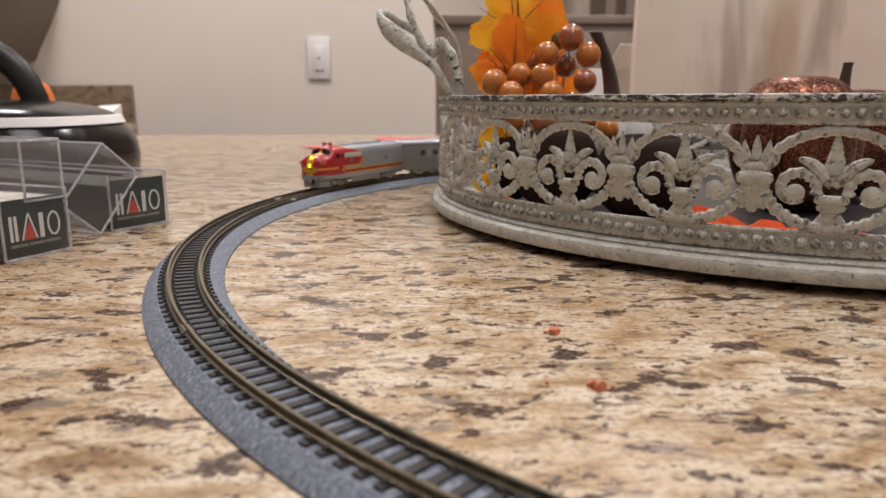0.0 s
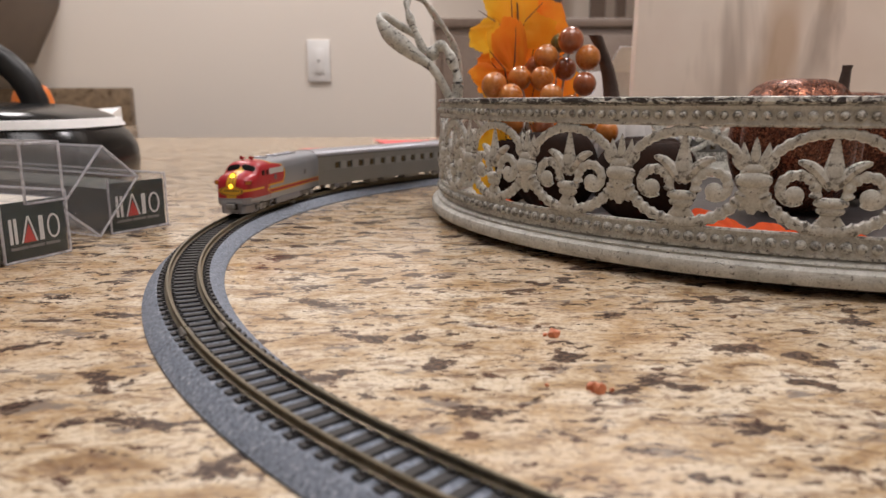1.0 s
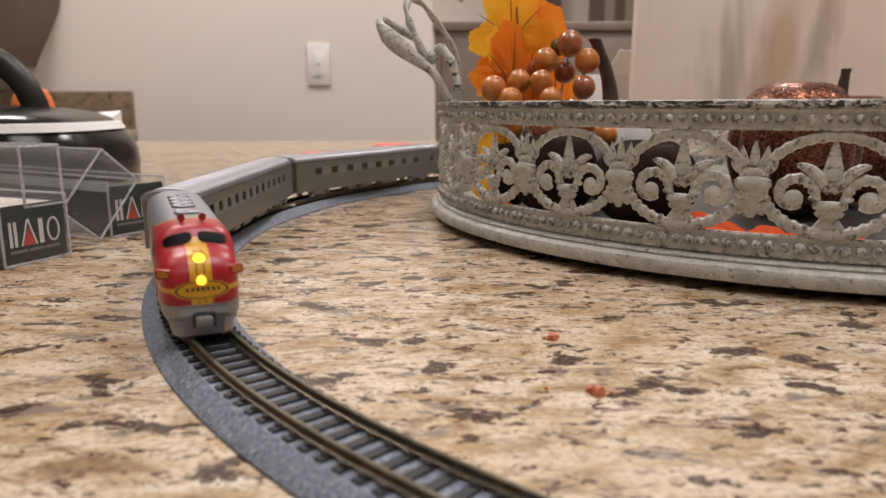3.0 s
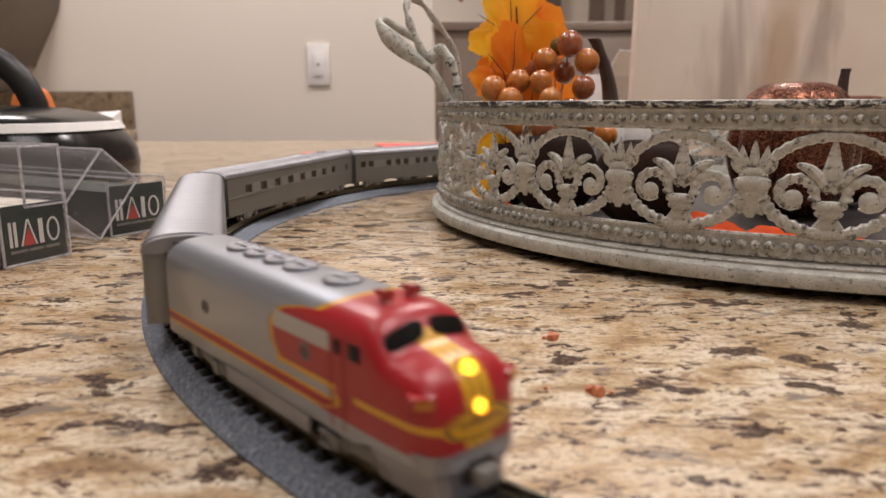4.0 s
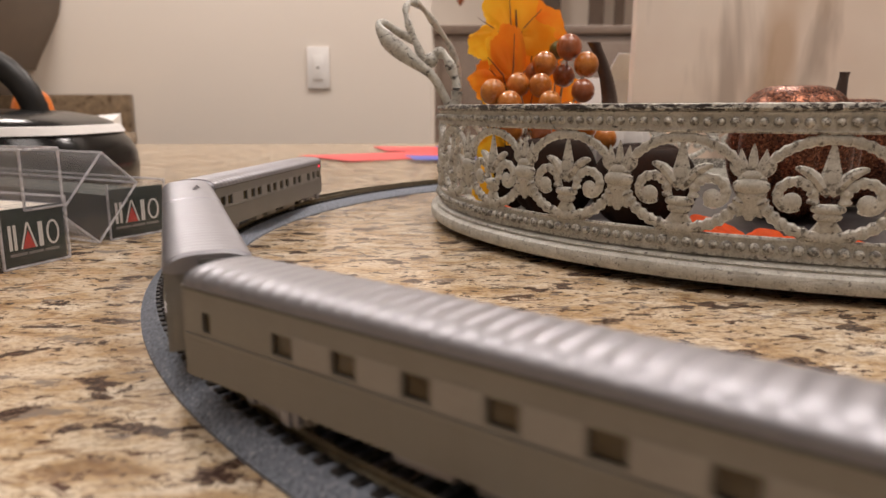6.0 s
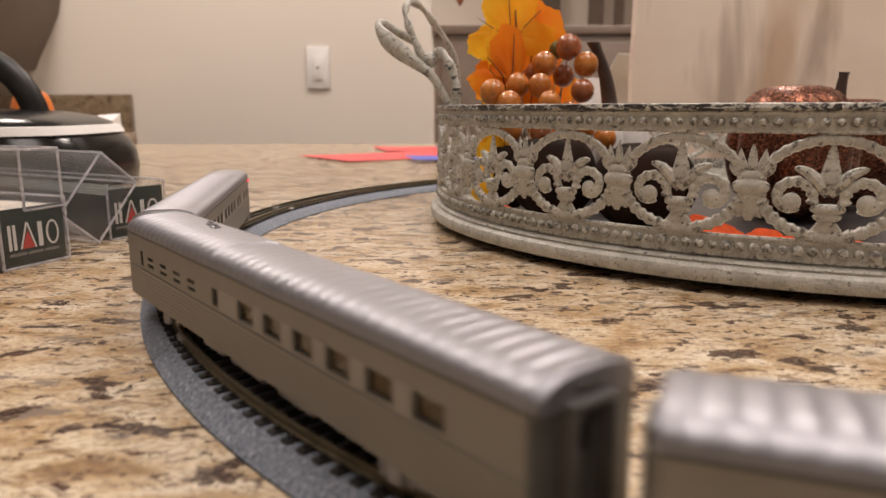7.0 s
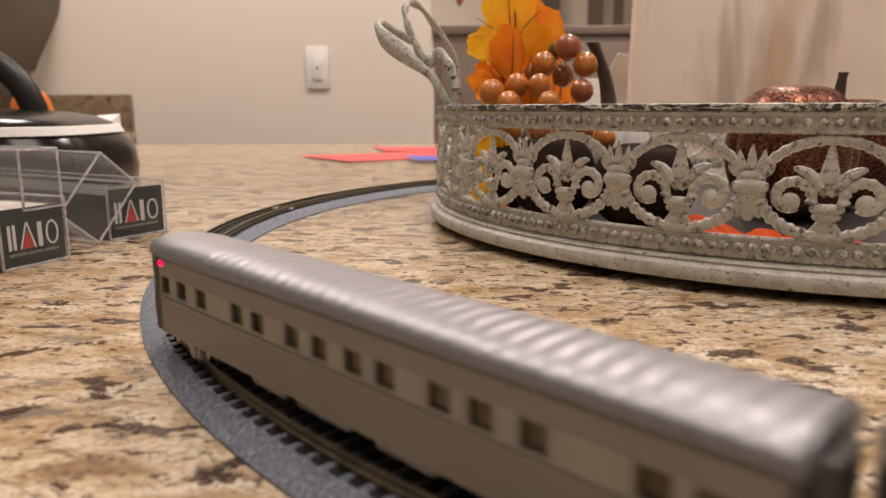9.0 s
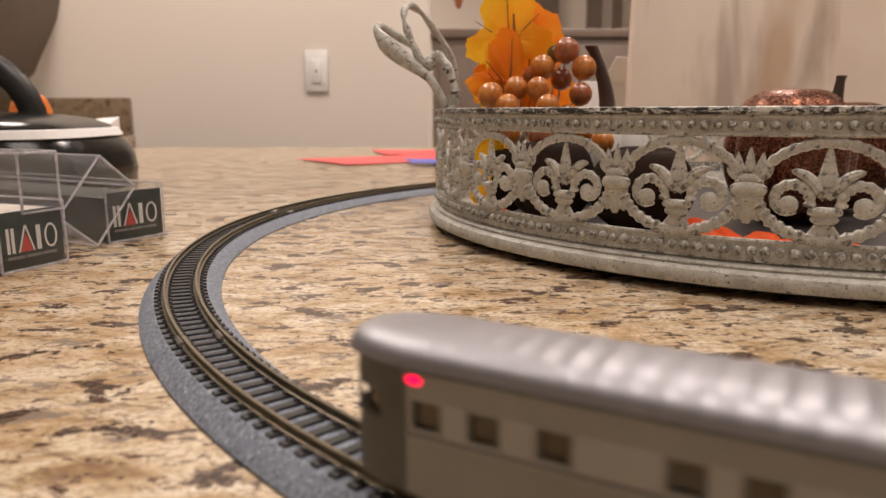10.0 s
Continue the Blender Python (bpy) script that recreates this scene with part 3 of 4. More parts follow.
        loft(bm, [[(px, py, SILL) for px, py in pts], [(px, py, W0) for px, py in pts]], cap=False, ring_closed=False)
        loft(bm, [[(px, py, W1) for px, py in pts], [(px, py, EAVE + 0.1) for px, py in pts]], cap=False, ring_closed=False)
        for k in (0, 1, 5, 6, 10, 11, 15):
            loft(bm, [[pts[k] + (W0,), pts[k + 1] + (W0,)], [pts[k] + (W1,), pts[k + 1] + (W1,)]], cap=False, ring_closed=False)
        bmesh.ops.solidify(bm, geom=bm.faces[:], thickness=0.6)
        part("rounded_end", bm, SIDE, car, "rounded silver observation end")
        gl = BM()
        loft(gl, [[(r0 + (px - r0) * 0.88, py * 0.88, W0 - 0.3) for px, py in pts], [(r0 + (px - r0) * 0.88, py * 0.88, W1 + 0.3) for px, py in pts]], cap=False, ring_closed=False)
        part("window_pane", gl, WINDOW, car, "smoked curved end windows")
        for s in (-1, 1):
            bm = BM()
            ball(bm, (-h + 9.0, s * 9.5, 20.7), 0.95, (1.3, 0.5, 0.75), 14, 8)
            part("marker_light", bm, TAIL_GLOW, car, "glowing red marker light")
    for i, (vx, vy) in enumerate(vents):
        bm = BM()
        box(bm, vx - 1.6, vx + 1.6, vy - 1.0, vy + 1.0, CROWN - 0.9, CROWN + 0.9, 0.35)
        for dx in (-0.9, 0.9):
            tube(bm, [(vx + dx, vy, CROWN + 0.7), (vx + dx, vy, CROWN + 1.3)], 0.45, 8)
        part("roof_vent", bm, SILVER, car, "small silver roof vent")
    u = BM()
    box(u, -h + 6, h - 1.5, -HALF + 1.2, HALF - 1.2, 4.0, 4.9)
    part("underframe", u, BLACK_PLASTIC, car, "black underframe")
    for cx, w, s in ((-22, 12, -1), (-4, 16, -1), (18, 14, -1), (-16, 18, 1), (10, 12, 1), (26, 8, 1)):
        part("equipment_box", box(BM(), cx - w / 2, cx + w / 2, min(s * 2, s * 8.2), max(s * 2, s * 8.2), 1.8, 4.4, 0.4), GREY_PLASTIC if s > 0 else SILVER, car, "moulded underfloor equipment box")
    turn = math.degrees(math.asin(57.0 / RADIUS))
    bogie(car, 57.0, turn, metal=SILVER), bogie(car, -57.0, -turn, metal=SILVER)
    for s in (-1, 1):
        part("coupler", box(box(BM(), *sorted((s * (h - 6), s * (h + 1.6))), -0.7, 0.7, 2.4, 3.4, 0.2), *sorted((s * (h + 0.4), s * (h + 2.2))), -1.5, 1.5, 1.9, 3.9, 0.35), BLACK_PLASTIC, car, "black knuckle coupler")
    return car


def locomotive():
    loco = thing("locomotive", Matrix.Identity(4), "red and silver streamlined diesel locomotive with lit headlights", "model locomotive")
    H2, TOP = 9.6, 26.3

    def ring(x, half, top, foot, k=0.78, n=22):
        pts = []
        knee = foot + (top - foot) * 0.70
        for i in range(n + 1):
            a = math.pi * i / n
            c, s = math.cos(a), math.sin(a)
            pts.append((x, half * math.copysign(abs(c) ** k, c), knee + (top - knee) * abs(s) ** 0.8))
        return [(x, half * 0.94, foot)] + [(x, half, foot + 1.0)] + pts + [(x, -half, foot + 1.0), (x, -half * 0.94, foot)]
    rows = [(-45.0, 9.3, TOP - 0.4), (-44.4, H2, TOP), (-20, H2, TOP), (0, H2, TOP), (20.0, H2, TOP), (29.0, H2, TOP), (32.0, H2, TOP - 0.25), (33.6, 9.58, TOP - 0.9),
            (34.7, 9.55, 24.4), (36.4, 9.5, 22.0), (37.4, 9.45, 21.4), (39.6, 9.3, 21.1), (42.2, 9.15, 20.7), (44.1, 8.75, 19.9), (45.6, 8.0, 18.5), (46.6, 7.0, 16.9), (47.1, 5.6, 15.4)]

    def skin_height(row, y):
        x, half, top = row
        foot = 5.0 if x < 30 else 6.0
        knee = foot + (top - foot) * 0.70
        c = min(1.0, abs(y) / half) ** (1 / 0.78)
        return knee + (top - knee) * (1 - c * c) ** 0.4

    def skin_x(y, z):
        """How far forward the cab front reaches at this height."""
        for back, front in zip(rows, rows[1:]):
            za, zb = skin_height(back, y), skin_height(front, y)
            if back[0] >= 29.0 and zb <= z <= za:
                return back[0] + (front[0] - back[0]) * (za - z) / max(za - zb, 0.001)
        return 33.0
    part("body", loft(BM(), [ring(x, w, t, 5.0 if x < 30 else 6.0) for x, w, t in rows]), LIVERY, loco, "silver body with a red and yellow nose", sharp=32)
    # chin under the nose, then the pilot
    pil = []
    for x, w, z1 in ((34.0, 9.4, 8.9), (40.0, 9.3, 8.9), (44.5, 8.9, 8.9), (46.3, 7.8, 8.8), (47.3, 5.8, 8.6)):
        pil.append([(x, -w, z1), (x, w, z1), (x - 0.2, w * 0.98, 5.6), (x - 0.9, w * 0.86, 4.6), (x - 0.5, w * 0.80, 0.9), (x - 0.5, -w * 0.80, 0.9), (x - 0.9, -w * 0.86, 4.6), (x - 0.2, -w * 0.98, 5.6)])
    part("pilot", loft(BM(), pil), SILVER, loco, "silver pilot below the nose", sharp=25)
    part("pilot_opening_shade", box(BM(), 46.2, 47.1, -2.6, 2.9, 2.8, 7.0, 0.3), BLACK_PLASTIC, loco)
    part("coupler", box(box(BM(), 44.8, 47.6, -0.9, 0.9, 3.6, 5.2, 0.3), 47.4, 49.8, -2.0, 2.0, 3.2, 6.0, 0.6), GREY_PLASTIC, loco, "grey knuckle coupler")
    part("coupler", box(BM(), -49.0, -45.0, -1.0, 1.0, 2.4, 3.8, 0.3), BLACK_PLASTIC, loco)
    # windscreen
    for s in (-1, 1):
        bm = BM()
        # eye-shaped pane that follows the slope of the cab front
        outline = []
        for k in range(20):
            q = 2 * math.pi * k / 20
            cq, sq = math.cos(q), math.sin(q)
            yy = 4.2 + 3.5 * math.copysign(abs(cq) ** 0.62, cq)
            up = 0.52 + 0.46 * math.copysign(abs(sq) ** 0.7, sq) - 0.012 * yy * max(sq, 0) - 0.010 * yy
            outline.append((yy, up))
        shells = []
        for grow, proud in ((1.0, -0.7), (1.0, 0.22), (0.7, 0.24), (0.35, 0.24), (0.04, 0.24)):
            ring_points = []
            for yy, up in outline:
                yy, up = 4.2 + (yy - 4.2) * grow, 0.5 + (up - 0.5) * grow
                zz = 21.95 + 3.0 * up - 0.08 * yy - 0.008 * yy * yy
                ring_points.append(Vector((min(skin_x(yy, zz), 36.5) + proud, s * yy, zz + 0.5 * proud)))
            shells.append(ring_points)
        loft(bm, shells)
        part("windscreen", bm, CAB_GLASS, loco, "dark split windscreen pane")
        part("side_window", box(BM(), 28.6, 32.0, min(s * 9.3, s * 9.68), max(s * 9.3, s * 9.68), 18.6, 21.2, 0.1), CAB_GLASS, loco, "dark cab side window")
        part("door_window", box(BM(), 24.6, 26.6, min(s * 9.3, s * 9.68), max(s * 9.3, s * 9.68), 18.6, 21.0, 0.1), CAB_GLASS, loco, "dark door window")
        door = BM()
        for xx in (23.7, 27.3):
            box(door, xx - 0.12, xx + 0.12, min(s * 9.4, s * 9.72), max(s * 9.4, s * 9.68), 6.4, 21.6)
        part("door_frame", door, RED, loco, "red cab door frame")
        for xx in (-23.6, 16.2):
            bm = BM()
            lathe(bm, [(0, -0.3), (1.5, -0.3), (1.5, 0.2), (1.15, 0.3), (1.1, 0.0), (0.0, 0.0)], 20)
            bm.transform(Matrix.Translation((xx, s * 9.6, 15.6 if xx < 0 else 16.6)) @ Matrix.Rotation(radians(-90 * s), 4, "X"))
            part("porthole", bm, GREY_PLASTIC, loco, "round porthole in the flank")
        board_at = mm(43.9, s * 7.9, 16.3, 0, 0, s * 28)
        nb = part("number_board", box(BM(), -1.6, 1.6, -1.9, 1.9, -1.15, 1.15, 0.25), RED, loco, "red number board beside the nose", m=board_at)
        text = bpy.data.curves.new("number", "FONT")
        text.body, text.size, text.extrude, text.align_x, text.align_y = "300", 0.0019, 0.00005, "CENTER", "CENTER"
        text.materials.append(GOLD_PAINT)
        to = new("number", text)
        to.parent = nb
        to.matrix_basis = mm(1.66, 0, 0) @ Euler((radians(90), 0, radians(90))).to_matrix().to_4x4()
        horn = BM()
        tube(horn, [(28.0, s * 2.6, TOP - 0.2), (28.0, s * 2.6, TOP + 1.1)], 0.4, 8)
        tube(horn, [(26.4, s * 2.6, TOP + 1.2), (29.0, s * 2.6, TOP + 1.2), (30.0, s * 2.6, TOP + 1.2)], [0.4, 0.65, 1.0], 10)
        part("horn", horn, RED, loco, "small red roof horn")
        rail = BM()
        tube(rail, [(-44.2, s * 8.95, 22.3), (18, s * 8.95, 22.3)], 0.28, 6)
        part("gutter_or_shade_strip", rail, SILVER, loco)
        skirt = BM()
        box(skirt, -16, 16, min(s * 8.6, s * 9.5), max(s * 8.6, s * 9.5), 1.9, 5.4, 0.4)
        part("fuel_tank_skirt", skirt, SILVER, loco, "silver fuel tank skirt")
        step = BM()
        for zz in (1.6, 4.0):
            box(step, 19.5, 22.5, min(s * 8.8, s * 9.7), max(s * 8.8, s * 9.7), zz, zz + 0.6, 0.1)
        part("step", step, SILVER, loco)
    for z, x, r in ((19.3, 44.5, 1.45), (14.6, 46.9, 1.15)):
        bm = BM()
        lathe(bm, [(0, -1.2), (r + 0.45, -1.2), (r + 0.45, 0.35), (r, 0.45), (r, 0.0), (0, 0.0)], 24)
        bm.transform(Matrix.Translation((x, 0, z)) @ Matrix.Rotation(radians(70 if z > 18 else 82), 4, "Y"))
        hl = part("headlight", bm, GOLD_PAINT, loco, "yellow headlight housing")
        bm = BM()
        ball(bm, (0, 0, 0.1), r * 0.98, (1, 1, 0.45), 18, 8)
        bm.transform(Matrix.Translation((x, 0, z)) @ Matrix.Rotation(radians(70 if z > 18 else 82), 4, "Y"))
        part("lens", bm, LAMP_GLOW, hl, "lit warm yellow lens")
    for x in (-25, -17, -9, -1, 13):
        bm = BM()
        lathe(bm, [(0, -0.4), (3.4, -0.4), (3.4, 0.35), (3.0, 0.6), (2.7, 0.35), (0.5, 0.35), (0.4, 0.7), (0, 0.7)], 28)
        for k in range(3):
            bm2 = box(bm, -3.0, 3.0, -0.15, 0.15, 0.35, 0.55)
        bm.transform(Matrix.Translation((x, 0, TOP + 0.1)))
        part("roof_fan", bm, SILVER, loco, "round silver roof fan")
    u = BM()
    box(u, -44, 40, -7.5, 7.5, 3.6, 5.4)
    part("underframe", u, BLACK_PLASTIC, loco, "black underframe")
    turn = math.degrees(math.asin(28.0 / RADIUS))
    bogie(loco, 28.0, turn), bogie(loco, -28.0, -turn)
    return loco


def evenly(x0, x1, n, w):
    return [(x0 + (x1 - x0) * i / (n - 1), w) for i in range(n)]


CAR_LEN, LOUNGE_LEN, TAIL_LEN, LOCO_LEN, GAP = 162.0, 159.0, 149.8, 92.5, 5.2
engine = locomotive()
pairs = [-65.0, -56.5, -47.0, -31.5, -23.5, -11.5, -3.0, 6.5, 14.5, 26.5, 34.5, 43.5, 60.0, 67.0]
first_car = passenger_car("silver fluted passenger car coupled behind the engine", CAR_LEN, [(-74, 2.4)] + evenly(-52.0, 68.5, 9, 5.2), evenly(-60, 62, 12, 4.6))
lounge_car = passenger_car("silver lounge car with narrow double slits and wide windows", LOUNGE_LEN, [(-67.9, 2.4), (-15.3, 3.0)] + evenly(0.7, 60.7, 6, 6.8), [(-70, 3)] + evenly(-48, 60, 8, 6.0),
                           slits=(-60.5, -50.1, -40.0, -30.0), vents=((-48.5, 3.0), (-43, 2.0)), step_at=-20.5)
tail_car = passenger_car("silver observation car with rounded end and red marker light", TAIL_LEN, [(p + 1.0, 4.2) for p in pairs], [(p + 1.0, 4.2) for p in pairs], tail=True)

# ---------------------------------------------------------------- tray
TRAY = (0.1995, 0.4138)


def bent(bm, r, a0=0.0):
    """Wraps a flat drawing (u along, v out, w up) round the tray."""
    for v in bm.verts:
        u, o, w = v.co
        a = radians(a0) + u / r
        v.co = ((r + o) * math.cos(a), (r + o) * math.sin(a), w)
    return bm


def ring_band(bm, profile, seg=160):
    rings = [[(r * math.cos(2 * math.pi * k / seg), r * math.sin(2 * math.pi * k / seg), z) for r, z in profile] for k in range(seg)]
    return loft(bm, rings, closed=True)


def stroke(bm, pts, radii, flat=0.55, seg=8):
    """A rounded raised bar in the flat drawing, along (u, w) points."""
    rings = []
    for i, (u, w) in enumerate(pts):
        a, b = pts[max(i - 1, 0)], pts[min(i + 1, len(pts) - 1)]
        d = Vector((b[0] - a[0], b[1] - a[1])).normalized()
        n = Vector((-d.y, d.x))
        r = radii[i] if isinstance(radii, (list, tuple)) else radii
        rings.append([(u + n.x * r * math.cos(2 * math.pi * k / seg), flat * r * math.sin(2 * math.pi * k / seg), w + n.y * r * math.cos(2 * math.pi * k / seg)) for k in range(seg)])
    return loft(bm, rings)


def petal(bm, u0, w0, u1, w1, width, bend=0.0, thick=1.1):
    n = 9
    pts, rad = [], []
    dx, dw = u1 - u0, w1 - w0
    for i in range(n):
        k = i / (n - 1)
        off = bend * math.sin(math.pi * k)
        pts.append((u0 + dx * k - dw * off, w0 + dw * k + dx * off))
        rad.append(max(0.12, width * math.sin(math.pi * (0.18 + 0.80 * k)) ** 0.9))
    return stroke(bm, pts, rad, thick / max(width, 0.01) * 0.8)


def bar(u0, w0, u1, w1, width, bend=0.0, thick=1.1):
    return petal(BM(), u0, w0, u1, w1, width, bend, thick)


def spire():
    """Tall pointed middle petal with hollow flanks."""
    return stroke(BM(), [(0, 35.5 + 1.9 * i) for i in range(10)], [3.0, 3.4, 3.5, 3.2, 2.75, 2.25, 1.8, 1.4, 0.9, 0.3], 0.5)


def horn(s):
    """Side petal that sweeps up and out to a blunt tip."""
    pts = [(s * u, w) for u, w in ((0.0, 35.4), (1.6, 37.0), (3.2, 39.0), (4.9, 40.9), (6.6, 42.3), (8.2, 43.1), (9.6, 43.5), (10.6, 43.6))]
    return stroke(BM(), pts, [1.6, 1.9, 2.0, 1.95, 1.75, 1.45, 1.1, 0.5], 0.9)


def scroll(s):
    """Ridged spiral that rises from the collar, rolls outwards and ends in a flat disc."""
    pts, rad = [], []
    for i in range(44):
        k = i / 43
        a = radians(-20 + 318 * k)
        r = 6.0 - 3.0 * k ** 1.4
        pts.append((s * (10.6 - r * math.cos(a) * 1.03), 34.0 + r * math.sin(a)))
        rad.append(1.75 + 0.4 * math.sin(i * 1.55) * (1 - k))
    bm = stroke(BM(), pts, rad, 0.8)
    ball(bm, (s * 10.9, 0.5, 32.6), 3.1, (1, 0.42, 1), 18, 10)
    return bm


def collar():
    rows = [(2.4, 26.6), (4.0, 27.4), (4.4, 28.4), (3.7, 29.2), (4.9, 29.8), (5.3, 30.7), (4.9, 31.6), (3.4, 32.2)]
    return loft(BM(), [[(h * math.cos(2 * math.pi * k / 16), 0.3 + 0.42 * h * math.sin(2 * math.pi * k / 16), w) for k in range(16)] for h, w in rows])


def urn():
    rows = [(1.0, 25.6), (2.9, 28.4), (3.0, 32.4), (3.9, 33.0), (3.9, 34.0), (3.3, 34.6), (5.2, 35.4), (5.9, 36.8), (5.7, 38.2), (4.4, 39.2), (3.3, 39.7), (3.9, 40.4), (3.6, 41.4), (2.2, 42.4)]
    return loft(BM(), [[(h * math.cos(2 * math.pi * k / 18), 0.3 + 0.40 * h * math.sin(2 * math.pi * k / 18), w) for k in range(18)] for h, w in rows])


def arch():
    """Pressed oval hoop with cross ridges all round."""
    n = 144
    pts = [(20.9 * math.cos(2 * math.pi * i / n), 37.1 + 15.8 * math.sin(2 * math.pi * i / n)) for i in range(n)]
    rad = [(2.05 if p[1] < 37 else 1.75) + (0.36 if p[1] < 40 else 0.22) * math.cos(i * math.pi / 2) for i, p in enumerate(pts)]
    return stroke(BM(), pts + pts[:1], rad + rad[:1], 0.75)


def tray():
    th = thing("round_tray", pose(*TRAY, 0), "round cream metal tray with pierced scroll side, chipped paint", "tray")
    base = [(150, 3.6), (203.0, 3.4), (204.9, 3.9), (205.5, 5.2), (205.6, 7.4), (205.1, 8.8), (203.9, 9.5), (202.4, 9.8), (202.1, 10.3), (202.6, 10.7), (202.2, 11.3), (200.9, 11.6), (199.6, 12.4), (198.6, 12.6), (198.0, 4.6), (150, 4.4)]
    part("base", ring_band(BM(), base), CREAM_PLAIN, th, "chipped cream base moulding")
    part("tray_bottom", lathe(BM(), [(0.0, 1.5), (197, 1.5), (197.5, 3.9), (0.0, 3.9)], 96), TRAY_IRON, th, "dark metal bottom")
    part("foot_ring", ring_band(BM(), [(166, 0.0), (182, 0.0), (182, 3.5), (166, 3.5)]), TRAY_IRON, th, "recessed foot ring, dark to deepen the shade below")
    part("lower_band", ring_band(BM(), [(198.8, 12.6), (200.8, 12.6), (200.3, 14.2), (200.2, 18.6), (200.6, 19.6), (200.2, 20.3), (199.0, 20.4)]), CREAM_WORN, th)
    part("upper_band", ring_band(BM(), [(198.8, 54.6), (200.5, 54.6), (200.9, 55.3), (200.4, 56.2), (200.4, 60.4), (201.0, 61.4), (200.6, 62.0), (198.8, 62.2)]), CREAM, th)
    part("rim", ring_band(BM(), [(197.6, 61.9), (201.0, 61.9), (201.9, 62.8), (201.5, 64.2), (198.4, 64.6), (197.2, 63.6)]), WORN_RIM, th, "dark rolled rim with the paint worn off")
    for z, r, n, name in ((16.4, 1.95, 284, "beading"), (58.3, 1.75, 284, "beading")):
        bm = BM()
        for k in range(n):
            a = 2 * math.pi * k / n
            m = Matrix.Rotation(a, 4, "Z") @ Matrix.Translation((200.7, 0, z)) @ Matrix.Diagonal((0.95, 1, 1, 1))
            bmesh.ops.create_icosphere(bm, subdivisions=2, radius=r * (0.93 + 0.1 * math.sin(k * 2.4)), matrix=m)
        tagged(part(name, bm, CREAM_WORN, th, "fine raised beading"), kind="stuff")
    lily, post = 248.1, 241.4
    motif = [("arch", arch(), lily), ("petal", spire(), lily), ("horn_leaf", horn(-1), lily), ("horn_leaf", horn(1), lily), ("scroll", scroll(-1), lily), ("scroll", scroll(1), lily),
             ("collar", collar(), lily), ("stem_leaf", bar(0, 28.5, 0, 18.6, 3.3, 0.0, 1.5), lily), ("side_leaf", bar(-1.2, 27.0, -6.6, 20.6, 1.7, 0.12, 1.2), lily), ("side_leaf", bar(1.2, 27.0, 6.6, 20.6, 1.7, -0.12, 1.2), lily),
             ("urn", urn(), post)]
    for u, w, wide, bend in ((0.0, 51.4, 1.6, 0.0), (-3.9, 49.6, 1.6, 0.10), (3.9, 49.6, 1.6, -0.10), (-6.8, 46.8, 1.6, 0.2), (6.8, 46.8, 1.6, -0.2)):
        motif.append(("fan_leaf", bar(u * 0.2, 40.6, u, w, wide, bend, 1.5), post))
    for u in (-4.0, 4.0):
        motif.append(("skirt_leaf", bar(u * 0.25, 33.0, u, 26.6, 1.9, 0.1 if u < 0 else -0.1, 1.3), post))
    step = 360.0 / 27
    for name, bm, a0 in motif:
        o = part(name, bent(bm, 199.8), CREAM, th, m=pose(0, 0, 0, 0, 0, a0))
        for k in range(1, 27):
            again(o, pose(0, 0, 0, 0, 0, a0 - step * k))
    return th


TRAY_THING = tray()


# handle of the tray: three bent straps in one scrolled piece
def tray_handle():
    near, out, over = (
        [(5.6, 384, 58.0), (6.8, 384, 66), (8.3, 384, 73.1), (5.3, 385, 83.1), (1.8, 388, 90.0), (-2.7, 390, 91.5), (-5.4, 390, 87.7)],
        [(4.8, 388, 63.0), (-4.2, 388, 79.0), (-14.5, 388, 87.0), (-24.7, 388, 95.0), (-30.7, 390, 101.4), (-33.1, 395, 105.9), (-30.9, 402, 107.8), (-24.5, 410, 104.5), (-13.8, 415, 99.0)],
        [(-9.0, 389, 87.0), (-14.2, 390, 99.1), (-17.4, 392, 107.2), (-18.7, 396, 113.9), (-16.4, 405, 119.1), (-11.3, 418, 118.6), (-3.9, 430, 110.9), (5.3, 440, 98.9), (11.0, 446, 81.4), (10.0, 450, 60.0)])

    def fine(pts):
        res = []
        for i in range(len(pts) - 1):
            p0, p1, p2, p3 = (Vector(pts[max(0, min(len(pts) - 1, i + k))]) for k in (-1, 0, 1, 2))
            for j in range(5):
                s = j / 5
                res.append(0.5 * (2 * p1 + (p2 - p0) * s + (2 * p0 - 5 * p1 + 4 * p2 - p3) * s * s + (3 * p1 - p0 - 3 * p2 + p3) * s ** 3))
        return res + [Vector(pts[-1])]
    h = None
    for name, pts, r in (("near_strap", near, 2.6), ("scroll_strap", out, 2.3), ("bail_strap", over, 2.0)):
        pts = fine([(x - 199.5, y - 413.8, z) for x, y, z in pts])
        n = len(pts)
        rad = [r * (1.0 + (1.1 * math.exp(-((i / n - 0.36) / 0.14) ** 2) if name == "scroll_strap" else 0.25 * math.sin(i * 0.9))) for i in range(n)]
        bm = tube(BM(), pts, rad, 10, 0.8)
        if name == "near_strap":
            ball(bm, pts[-1], 3.9, (1, 0.8, 1), 12, 8)
        if h is None:
            h = part("handle", bm, HANDLE_PAINT, TRAY_THING, "scrolled cream handle, worn to dark metal")
        else:
            part(name, bm, HANDLE_PAINT, h)


tray_handle()


# ---------------------------------------------------------------- things in the tray
def pumpkin(name, label, x, y, z0, r, high, material, lobes, stem, stem_label, lean=(0.0, 0.0), hollow=0.16):
    th = thing(name, pose(x / 1000, y / 1000, z0 / 1000), label, "pumpkin")
    bm, seg, rows = BM(), lobes * 6, 22
    rings = []
